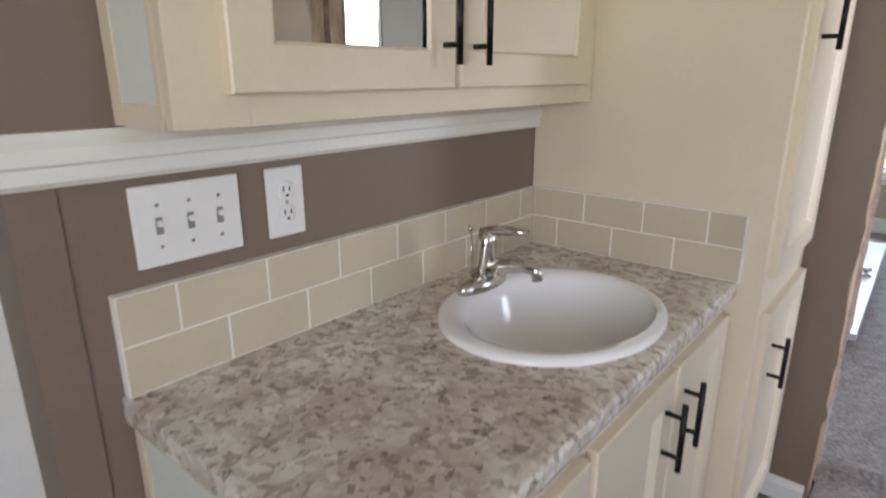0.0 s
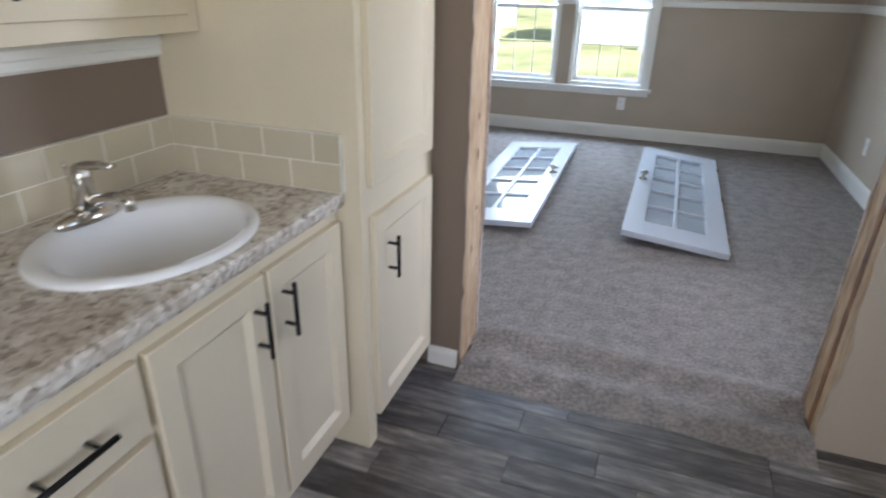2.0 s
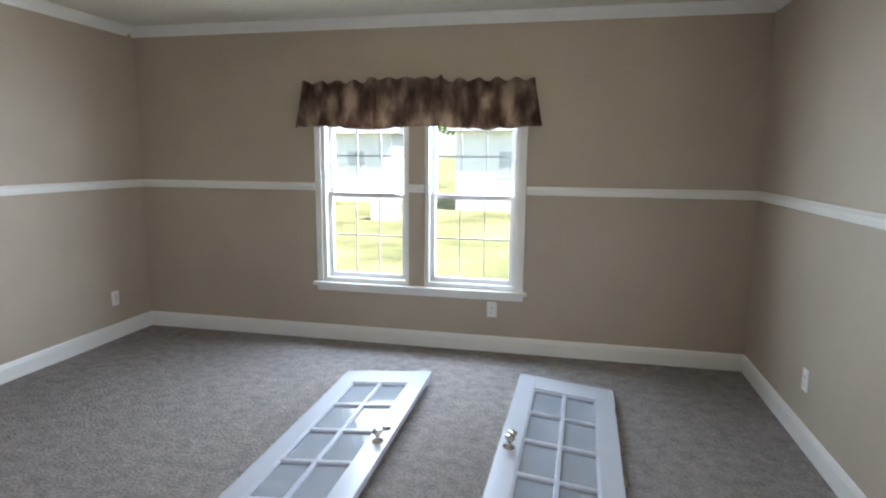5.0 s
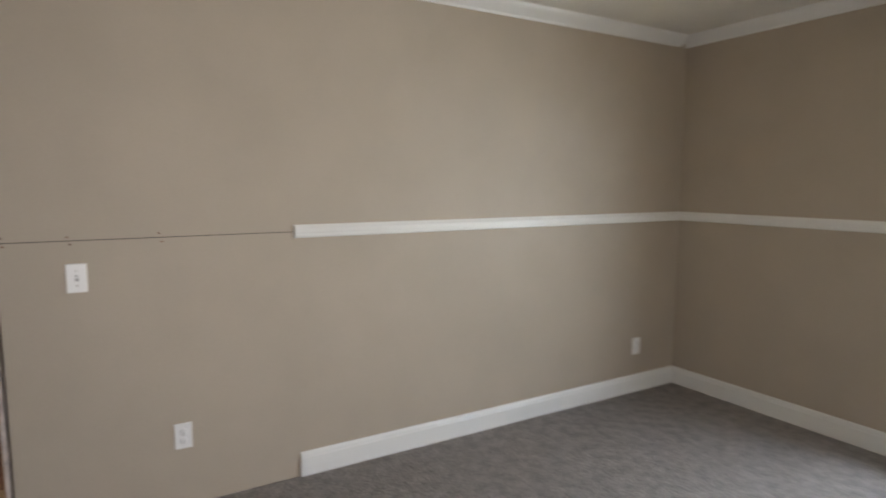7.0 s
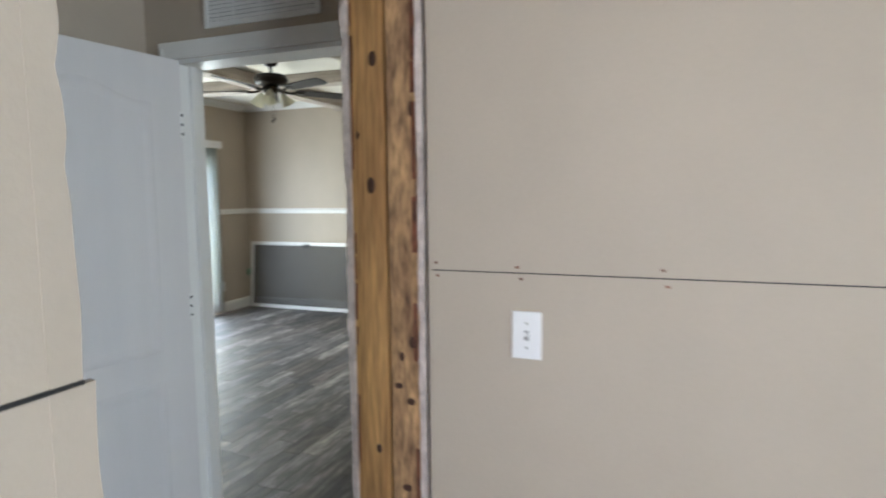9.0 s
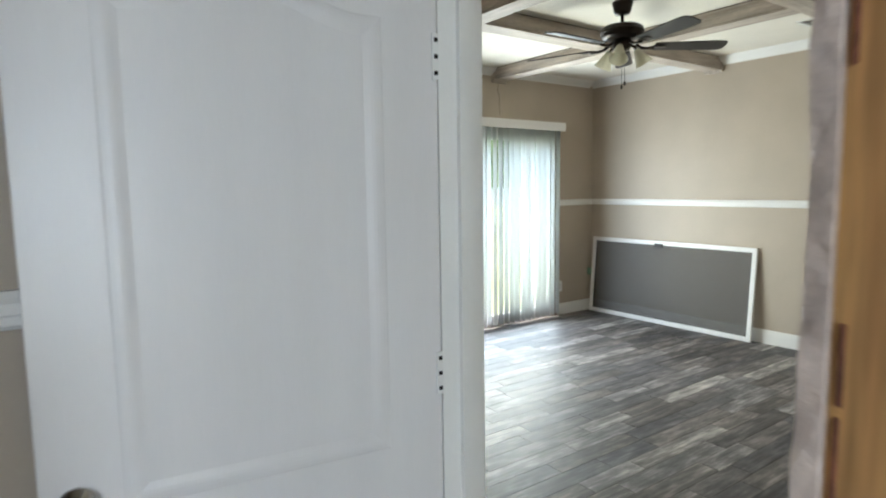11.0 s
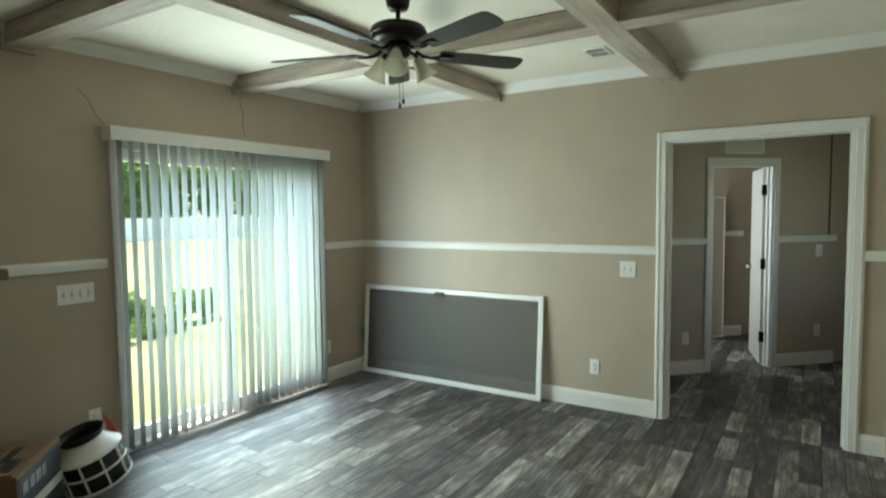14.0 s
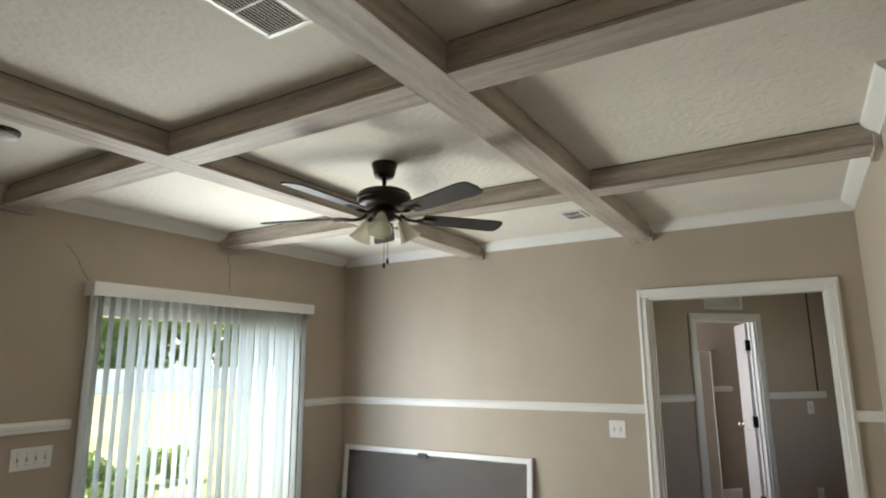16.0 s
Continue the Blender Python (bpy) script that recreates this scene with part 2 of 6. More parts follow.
def pane_glass(name):
    """A thin clear pane: it lets light straight through and mirrors a little more at a slant."""
    m = bpy.data.materials.new(name)
    m.use_nodes = True
    n, l = m.node_tree.nodes, m.node_tree.links
    n.remove(n["Principled BSDF"])
    tr, gl, fr, mx = n.new("ShaderNodeBsdfTransparent"), n.new("ShaderNodeBsdfGlossy"), n.new("ShaderNodeLayerWeight"), n.new("ShaderNodeMixShader")
    tr.inputs[0].default_value = (0.93, 0.95, 0.95, 1)
    gl.inputs["Roughness"].default_value = 0.02
    fr.inputs[0].default_value = 0.5
    pw = n.new("ShaderNodeMath")
    pw.operation = "POWER"
    pw.inputs[1].default_value = 4.0
    ad = n.new("ShaderNodeMath")
    ad.operation = "MULTIPLY_ADD"
    ad.inputs[1].default_value, ad.inputs[2].default_value = 0.6, 0.035
    l.new(fr.outputs["Facing"], pw.inputs[0])
    l.new(pw.outputs[0], ad.inputs[0])
    l.new(ad.outputs[0], mx.inputs[0])
    l.new(tr.outputs[0], mx.inputs[1])
    l.new(gl.outputs[0], mx.inputs[2])
    l.new(mx.outputs[0], n["Material Output"].inputs[0])
    return m


GLASS = pane_glass("clear glass")


def sky_sheen_glass():
    """Door glass with a pale blue diffuse layer painted in for reflected sky."""
    m = pane_glass("door glass with painted sky sheen")
    n, l = m.node_tree.nodes, m.node_tree.links
    mx = [x for x in n if x.bl_idname == "ShaderNodeMixShader"][0]
    df, add = n.new("ShaderNodeBsdfDiffuse"), n.new("ShaderNodeMixShader")
    df.inputs[0].default_value = (0.55, 0.60, 0.68, 1)
    add.inputs[0].default_value = 0.32
    l.new(mx.outputs[0], add.inputs[1])
    l.new(df.outputs[0], add.inputs[2])
    l.new(add.outputs[0], n["Material Output"].inputs[0])
    return m


DOOR_GLASS = sky_sheen_glass()
MIRROR = bpy.data.materials.new("mirror")
MIRROR.use_nodes = True
MIRROR.node_tree.nodes["Principled BSDF"].inputs["Base Color"].default_value = (0.86, 0.88, 0.86, 1)
MIRROR.node_tree.nodes["Principled BSDF"].inputs["Metallic"].default_value = 1.0
MIRROR.node_tree.nodes["Principled BSDF"].inputs["Roughness"].default_value = 0.01


def translucent(name, color, share=0.5, rough=0.6):
    m = bpy.data.materials.new(name)
    m.use_nodes = True
    n, l = m.node_tree.nodes, m.node_tree.links
    b = n["Principled BSDF"]
    b.inputs["Base Color"].default_value = (*color, 1)
    b.inputs["Roughness"].default_value = rough
    tr = n.new("ShaderNodeBsdfTranslucent")
    tr.inputs[0].default_value = (*color, 1)
    mx = n.new("ShaderNodeMixShader")
    mx.inputs[0].default_value = share
    l.new(b.outputs[0], mx.inputs[1])
    l.new(tr.outputs[0], mx.inputs[2])
    l.new(mx.outputs[0], n["Material Output"].inputs[0])
    return m


VANE = translucent("white vinyl blind vane", (0.75, 0.775, 0.76), 0.34)
LEAF = translucent("green leaves", (0.19, 0.27, 0.07), 0.45)
BARK = material("bark", (0.10, 0.07, 0.05), 0.9, spread=0.2, bump=0.5)
SIDING = material("pale vinyl siding", (0.84, 0.84, 0.83), 0.6, spread=0.04, bump=0.05)
ROOFING = material("grey roofing", (0.33, 0.33, 0.33), 0.9, spread=0.1, bump=0.2)
FENCE = material("white fence vinyl", (0.78, 0.78, 0.76), 0.5, spread=0.04, bump=0.03)

# ---------------------------------------------------------------- mesh helpers


def box(bm, x0, x1, y0, y1, z0, z1, bevel=0.0):
    r = bmesh.ops.create_cube(bm, size=1.0)
    for v in r["verts"]:
        v.co = Vector(((x0 + x1) / 2 + v.co.x * (x1 - x0), (y0 + y1) / 2 + v.co.y * (y1 - y0), (z0 + z1) / 2 + v.co.z * (z1 - z0)))
    if bevel:
        es = {e for v in r["verts"] for e in v.link_edges}
        bmesh.ops.bevel(bm, geom=list(es), offset=bevel, segments=2, affect="EDGES", profile=0.5)
    return r["verts"]


def boxes(*dims, bevel=0.0):
    bm = bmesh.new()
    for d in dims:
        box(bm, *d, bevel=bevel)
    return bm


def lathe(profile, segs=24, axis="z", at=(0, 0, 0), capped=True):
    """Turn (radius, height) pairs about an axis."""
    bm = bmesh.new()
    rings = []
    for r, h in profile:
        ring = []
        for i in range(segs):
            a = 2 * math.pi * i / segs
            ring.append(bm.verts.new((r * math.cos(a), r * math.sin(a), h)))
        rings.append(ring)
    for a, b in zip(rings, rings[1:]):
        for i in range(segs):
            bm.faces.new((a[i], a[(i + 1) % segs], b[(i + 1) % segs], b[i]))
    if profile[0][0] > 1e-6 and capped:
        bm.faces.new(list(reversed(rings[0])))
    if profile[-1][0] > 1e-6 and capped:
        bm.faces.new(rings[-1])
    bmesh.ops.remove_doubles(bm, verts=bm.verts, dist=1e-5)
    rot = {"z": Matrix.Identity(4), "x": Matrix.Rotation(radians(90), 4, "Y"), "y": Matrix.Rotation(radians(-90), 4, "X")}[axis]
    bmesh.ops.transform(bm, matrix=Matrix.Translation(at) @ rot, verts=bm.verts)
    for f in bm.faces:
        f.smooth = True
    return bm


def tube(points, radius, segs=10):
    """A round bar along points."""
    bm = bmesh.new()
    pts = [Vector(p) for p in points]
    rings = []
    for i, p in enumerate(pts):
        d = (pts[min(i + 1, len(pts) - 1)] - pts[max(i - 1, 0)]).normalized()
        u = d.orthogonal().normalized() if not rings else (up - d * up.dot(d)).normalized()
        up = u
        w = d.cross(u)
        r = radius[i] if isinstance(radius, (list, tuple)) else radius
        rings.append([bm.verts.new(p + r * (u * math.cos(2 * math.pi * k / segs) + w * math.sin(2 * math.pi * k / segs))) for k in range(segs)])
    for a, b in zip(rings, rings[1:]):
        for k in range(segs):
            bm.faces.new((a[k], a[(k + 1) % segs], b[(k + 1) % segs], b[k]))
    bm.faces.new(list(reversed(rings[0])))
    bm.faces.new(rings[-1])
    bmesh.ops.recalc_face_normals(bm, faces=bm.faces)
    for f in bm.faces:
        f.smooth = True
    return bm


def mesh_of(name, bm, mat):
    me = bpy.data.meshes.new(name)
    bm.normal_update()
    bm.to_mesh(me)
    bm.free()
    me.materials.append(mat)
    return me


def part(name, bm, mat, parent, label=""):
    ob = new(name, mesh_of(name, bm, mat))
    ob.parent = parent
    if label:
        ob["label"] = label
    return ob


def thing(name, m, label, category, group=""):
    ob = new(name)
    ob.empty_display_size = 0.1
    ob.matrix_basis = m if isinstance(m, Matrix) else Matrix.Translation(m)
    return tagged(ob, label, category, group)


def structure(name, bm, mat, label, category):
    ob = new(name, mesh_of(name, bm, mat))
    return tagged(ob, label, category, kind="structure")


def wall_pieces(axis, c0, c1, a0, a1, z0, z1, holes):
    """Boxes of a wall of thickness c0..c1 that runs a0..a1, round its holes (b0, b1, h0, h1)."""
    out, cur = [], a0
    for b0, b1, h0, h1 in sorted(holes):
        out.append((cur, b0, z0, z1))
        if h0 > z0:
            out.append((b0, b1, z0, h0))
        if h1 < z1:
            out.append((b0, b1, h1, z1))
        cur = b1
    out.append((cur, a1, z0, z1))
    return [(c0, c1, p, q, r, s) if axis == "x" else (p, q, c0, c1, r, s) for p, q, r, s in out if q - p > 1e-4]


def wall(name, axis, c0, c1, a0, a1, mat, label, z0=0.0, z1=2.44, holes=()):
    z1 = HD if "dining" in name or "far" in name else z1
    return structure(name, boxes(*wall_pieces(axis, c0, c1, a0, a1, z0, z1, holes)), mat, label, "wall")


def molding(name, p0, p1, out, profile, mat, label, category="trim"):
    """A straight moulding from p0 to p1 (x, y) whose (depth, height) outline stands out from the wall along out."""
    bm = bmesh.new()
    ends = []
    for p in (p0, p1):
        ends.append([bm.verts.new((p[0] + out[0] * d, p[1] + out[1] * d, z)) for d, z in profile])
    k = len(profile)
    for i in range(k):
        bm.faces.new((ends[0][i], ends[0][(i + 1) % k], ends[1][(i + 1) % k], ends[1][i]))
    bm.faces.new(ends[0])
    bm.faces.new(list(reversed(ends[1])))
    bmesh.ops.recalc_face_normals(bm, faces=bm.faces)
    return structure(name, bm, mat, label, category)


BASE_PROFILE = [(0, 0), (0.014, 0), (0.014, 0.092), (0.011, 0.100), (0.011, 0.107), (0.006, 0.119), (0, 0.122)]
RAIL_PROFILE = [(0, 1.185), (0.010, 1.185), (0.016, 1.192), (0.016, 1.206), (0.020, 1.210), (0.020, 1.228), (0.014, 1.236), (0.010, 1.247), (0, 1.247)]
CROWN_PROFILE = [(0, 2.370), (0.008, 2.370), (0.012, 2.380), (0.022, 2.388), (0.05, 2.413), (0.06, 2.425), (0.066, 2.44), (0, 2.44)]


def baseboard(p0, p1, out):
    return molding("baseboard", p0, p1, out, BASE_PROFILE, PAINT_WHITE, "white painted baseboard along the wall", "baseboard")


def chair_rail(p0, p1, out):
    return molding("chair_rail", p0, p1, out, RAIL_PROFILE, PAINT_WHITE, "white moulded chair rail on the wall", "chair rail")


def crown(p0, p1, out):
    return molding("crown_molding", p0, p1, out, CROWN_PROFILE, PAINT_WHITE, "white crown moulding below the ceiling", "crown moulding")


# ---------------------------------------------------------------- plan
CW, CE, CS, CN = -2.587, 2.115, 2.18, 6.085          # carpeted room
MS = 1.95                                            # south face of the double wall
DW, DE, DS, DN = -7.35, -2.975, -2.27, 1.775         # dining room
HX = -2.86                                           # nook's west wall face
VX = -0.585                                          # vanity wall
H = 2.44
HD = 2.52                                           # dining room's ceiling

structure("floor_carpet_base", boxes((CW - 0.12, CE + 0.12, 1.99, CN + 0.12, -0.12, -0.012)), SUBFLOOR, "wooden subfloor under the carpet", "floor")
structure("floor_vinyl_base", boxes((-11.9, CW - 0.121, -2.45, 4.0, -0.12, -0.008), (CW - 0.121, CE + 0.12, -1.75, 1.989, -0.12, -0.008)), SUBFLOOR, "subfloor under the vinyl planks", "floor")
structure("ceiling_dining", boxes((-12.0, DE + 0.05, -2.5, 2.8, HD, HD + 0.1)), CEILING_WHITE, "off-white textured ceiling between wood beams", "ceiling")
structure("ceiling", boxes((DE + 0.05, CE + 0.2, -1.8, CN + 0.2, H, H + 0.1), (DE + 0.05, DE + 0.06, -2.5, 2.8, H + 0.1, HD + 0.1)), CEILING_WHITE, "off-white textured ceiling", "ceiling")

# carpeted room
wall("wall_west", "x", CW - 0.1, CW, CS, CN + 0.12, PAINT_TAUPE, "taupe painted wall with a bare seam")
wall("wall_north", "y", CN, CN + 0.12, CW, CE, PAINT_TAUPE, "taupe painted wall with a double window", holes=[(-0.985, 0.535, 0.475, 1.80)])
wall("wall_east", "x", CE, CE + 0.12, -1.62, CN + 0.12, PAINT_TAUPE, "taupe painted wall", holes=[(0.05, 1.15, 0.75, 2.05), (2.32, 3.22, 0.6, 1.9)])
# double wall with two rough openings
wall("wall_south", "y", 2.09, CS, -1.60, 0.085, PAINT_TAUPE, "taupe painted wall with a broken edge")
wall("wall_south_hall", "y", MS, 2.09, -1.60, 0.085, PAINT_BROWN, "brown painted wall on the hall side")
wall("wall_south_east", "y", MS, CS, 1.36, CE, PAINT_TAUPE, "taupe painted wall beside a rough opening")
structure("wall_header", boxes((-2.687, -1.60, MS, CS, 2.33, H), (0.085, 1.36, MS, CS, 2.33, H), (-2.96, -2.687, MS, CS, 0, H)), PAINT_TAUPE, "wall above the rough openings", "wall")
# vanity hall and nook
wall("wall_vanity", "x", VX - 0.11, VX, 0.27, MS, PAINT_BROWN, "brown painted wall behind the vanity")
wall("wall_hall_south", "y", -1.74, -1.62, VX - 2.4, CE + 0.12, PAINT_BROWN, "brown painted wall with a window", holes=[(0.6, 1.6, 0.8, 2.0)])
wall("wall_nook_south", "y", 0.86, 0.98, HX, VX - 0.11, PAINT_TAUPE, "taupe painted wall behind the open door")
wall("wall_nook_west", "x", DE, HX, 0.86, MS, PAINT_TAUPE, "taupe painted wall with a doorway", holes=[(1.109, 1.86, 0, 1.885)])
wall("wall_hall_west", "x", -1.75, -1.63, -1.62, 0.86, PAINT_BROWN, "brown painted wall")
# dining room
wall("wall_dining_west", "x", DW - 0.12, DW, DS, 2.6, PAINT_TAUPE, "taupe painted wall with a cased opening", holes=[(0.495, 1.585, 0, 1.985)])
wall("wall_dining_south", "y", DS - 0.14, DS, DW - 0.12, DE, PAINT_TAUPE, "taupe painted wall with a sliding glass door", holes=[(-6.72, -4.99, 0.0, 1.96)])
wall("wall_dining_east", "x", DE, DE + 0.1, DS - 0.14, 0.86, PAINT_TAUPE, "taupe painted wall")
wall("wall_dining_north", "y", DN, DN + 0.12, DW, -5.3, PAINT_TAUPE, "taupe painted wall")
wall("wall_dining_jog", "x", -5.42, -5.3, DN + 0.12, 2.2, PAINT_TAUPE, "taupe painted wall")
wall("wall_dining_back", "y", 2.2, 2.32, -5.42, -2.96, PAINT_TAUPE, "taupe painted wall")
# far hall
# the hole is unseen, cut for the added far hall lamp
wall("wall_far_north", "y", 2.6, 2.72, -11.9, DW, PAINT_TAUPE, "taupe painted wall of the far hall", holes=[(-8.85, -7.95, 0.85, 1.95)])
wall("wall_far_south", "y", -1.2, -1.08, -11.9, DW - 0.12, PAINT_TAUPE, "taupe painted wall of the far hall")
wall("wall_far_west", "x", -12.0, -11.9, -1.2, 2.72, PAINT_TAUPE, "taupe painted wall of the far room", holes=[])


def diagonal_wall():
    """The far hall's diagonal wall with its doorway, built along its own x and turned."""
    bm = boxes(*wall_pieces("y", 0.0, 0.1, -0.75, 1.36, 0, HD, [(-0.015, 0.645, 0, 1.91)]))
    bmesh.ops.transform(bm, matrix=DIAG, verts=bm.verts)
    return structure("wall_far_diagonal", bm, PAINT_TAUPE, "taupe painted diagonal wall with a doorway", "wall")


DIAG = pose(-8.86, 0.60, 0, 0, 0, 135)
diagonal_wall()
structure("ground", boxes((-600, 600, -600, 600, -0.75, -0.6)), GRASS, "sunlit lawn around the house", "ground")

# ---------------------------------------------------------------- trim
baseboard((CW, 3.32), (CW, CN - 0.014), (1, 0))
baseboard((CW, CN), (CE, CN), (0, -1))
baseboard((CE, CN - 0.014), (CE, CS), (-1, 0))
chair_rail((CW, 3.317), (CW, CN - 0.02), (1, 0))
chair_rail((CW, CN), (-1.04, CN), (0, -1))
chair_rail((0.59, CN), (CE, CN), (0, -1))
chair_rail((CE, CN - 0.02), (CE, 3.27), (-1, 0))
crown((CW, CS), (CW, CN - 0.066), (1, 0))
crown((CW, CN), (CE, CN), (0, -1))
crown((CE, CN - 0.066), (CE, CS), (-1, 0))
baseboard((DW, DS), (DW, 0.435), (1, 0))
baseboard((DW, 1.645), (DW, DN), (1, 0))
baseboard((DW + 0.014, DS), (-6.80, DS), (0, 1))
baseboard((-4.93, DS), (-4.21, DS), (0, 1))
chair_rail((DW, DS), (DW, 0.435), (1, 0))
chair_rail((DW, 1.645), (DW, DN), (1, 0))
chair_rail((DW + 0.02, DS), (-6.80, DS), (0, 1))
chair_rail((-4.93, DS), (-4.33, DS), (0, 1))
chair_rail((HX, 0.98), (VX - 0.11, 0.98), (0, 1))
baseboard((HX, 0.98), (VX - 0.11, 0.98), (0, 1))
molding("baseboard", (0.0, MS), (0.113, MS), (0, -1), [(d, z * 0.6) for d, z in BASE_PROFILE], PAINT_WHITE, "short white baseboard beside the linen cabinet", "baseboard")
molding("chair_rail", (VX, 0.235), (VX, 1.44), (1, 0), [(0, 1.143), (0.012, 1.143), (0.018, 1.150), (0.018, 1.168), (0.022, 1.172), (0.022, 1.190), (0.014, 1.200), (0.010, 1.209), (0, 1.209)], PAINT_WHITE, "white moulded chair rail above the vanity", "chair rail")
CROWN_D = [(d, z - 2.44 + HD) for d, z in CROWN_PROFILE]


def crown_dining(p0, p1, out):
    return molding("crown_molding", p0, p1, out, CROWN_D, PAINT_WHITE, "white crown moulding below the dining ceiling", "crown moulding")


crown_dining((DW, DS), (DW, DN), (1, 0))
crown_dining((DW + 0.066, DS), (DE, DS), (0, 1))
crown_dining((DW + 0.066, DN), (-5.3, DN), (0, -1))


def casing(name, m, w, h, label, wide=0.062, proud=0.016, depth=0.0):
    """Door casing round an opening of w x h in the local xz plane, standing out to -y; depth lines the opening behind."""
    c = thing(name, m, label, "door casing")
    c["kind"] = "structure"

    def strip(x0, x1, z0, z1):
        return boxes((x0, x1, -proud, 0, z0, z1), bevel=0.004)
    part("casing_side", strip(-wide, 0, 0, h), PAINT_WHITE, c)
    part("casing_side", strip(w, w + wide, 0, h), PAINT_WHITE, c)
    part("casing_head", strip(-wide, w + wide, h + 0.0005, h + wide), PAINT_WHITE, c)
    for x in (-wide + 0.012, w + wide - 0.024):
        part("casing_bead", boxes((x, x + 0.012, -proud - 0.005, -proud, 0, h + wide * 0.6), bevel=0.002), PAINT_WHITE, c)
    if depth:
        part("jamb", boxes((-0.001, 0.016, 0, depth, 0, h - 0.016)), PAINT_WHITE, c)
        part("jamb", boxes((w - 0.016, w + 0.001, 0, depth, 0, h - 0.016)), PAINT_WHITE, c)
        part("jamb_head", boxes((0, w, 0, depth, h - 0.016, h + 0.0)), PAINT_WHITE, c)
        part("stop", boxes((0.016, 0.028, depth * 0.4, depth * 0.4 + 0.03, 0, h - 0.016)), PAINT_WHITE, c)
        part("stop", boxes((w - 0.028, w - 0.016, depth * 0.4, depth * 0.4 + 0.03, 0, h - 0.016)), PAINT_WHITE, c)
    return c


# local x of a casing on a wall that faces +x runs along +y
casing("door_casing_dining", pose(DW, 0.495, 0, 0, 0, 90), 1.09, 1.985, "white painted casing round the wide opening", 0.062, 0.016, 0.12)
casing("door_casing_nook", pose(HX, 1.109, 0, 0, 0, 90), 0.751, 1.885, "white painted casing round the nook's doorway", 0.058, 0.016, 0.115)
casing("door_casing_dining_side", pose(DE, 1.86, 0, 0, 0, -90), 0.751, 1.885, "white painted casing on the dining side", 0.058, 0.016)
casing("door_casing_far", DIAG @ pose(-0.015, 0, 0), 0.66, 1.91, "white painted casing in the dim far hall", 0.062, 0.016, 0.1)

# ---------------------------------------------------------------- rough openings
rng = random.Random(4)


def ragged(x0, x1, y0, y1, z0, z1, axis, amp, step=0.035):
    """A drywall layer whose free edge (its high end along axis) is broken and uneven."""
    bm = bmesh.new()
    n = int((z1 - z0) / step)
    rows = []
    walk_ = 0.0
    for i in range(n + 1):
        z = z0 + (z1 - z0) * i / n
        walk_ = 0.6 * walk_ + rng.uniform(-amp, amp)
        e = walk_ + (rng.uniform(0, 2.2 * amp) if rng.random() < 0.12 else 0)
        if axis == "x+":
            cs = [(x0, y0), (x1 + e, y0), (x1 + e * 0.4, y1), (x0, y1)]
        elif axis == "x-":
            cs = [(x0 + e, y0), (x1, y0), (x1, y1), (x0 + e * 0.4, y1)]
        rows.append([bm.verts.new((x, y, z + rng.uniform(-0.2, 0.2) * step * (0 < i < n))) for x, y in cs])
    for a, b in zip(rows, rows[1:]):
        for k in range(4):
            bm.faces.new((a[k], a[(k + 1) % 4], b[(k + 1) % 4], b[k]))
    bm.faces.new(list(reversed(rows[0])))
    bm.faces.new(rows[-1])
    bmesh.ops.recalc_face_normals(bm, faces=bm.faces)
    return bm


def stud_bm(x0, x1, y0, y1, z1=2.33):
    bm = boxes((x0, x1, y0, y1, 0, z1))
    bmesh.ops.bevel(bm, geom=[e for e in bm.edges if abs(e.verts[0].co.z - e.verts[1].co.z) > 1], offset=0.003, segments=2, affect="EDGES")
    return bm


def rough_jamb(label, x0, x1, y_a, y_m, y_b, face, mats, knots):
    xf = x1 if face > 0 else x0
    j = thing("rough_door_jamb", ((x0 + x1) / 2, (y_a + y_b) / 2, 0), label, "door jamb")
    j["kind"] = "structure"
    o = Matrix.Translation((-(x0 + x1) / 2, -(y_a + y_b) / 2, 0))

    def add(name, bm, mat, lab=""):
        bmesh.ops.transform(bm, matrix=o, verts=bm.verts)
        return part(name, bm, mat, j, lab)
    s1 = add("stud", stud_bm(x0, x1, y_a, y_m - 0.003), mats[0], "raw pine stud with dark knots")
    s2 = add("stud", stud_bm(x0, x1 - 0.004 * face, y_m + 0.003, y_b), mats[1], "rough weathered pine stud")
    for (s, y, z, ry, rz) in knots:
        bm = lathe([(0.0, 0.0015), (0.55, 0.0012), (1.0, 0.0003)], 14, "x")
        bmesh.ops.transform(bm, matrix=Matrix.Translation((xf - (0.004 * face if s else 0), y, z)) @ Matrix.Diagonal((face, ry, rz, 1)), verts=bm.verts)
        bmesh.ops.recalc_face_normals(bm, faces=bm.faces)
        bmesh.ops.transform(bm, matrix=o, verts=bm.verts)
        part("knot", bm, KNOT, s2 if s else s1)
    return j


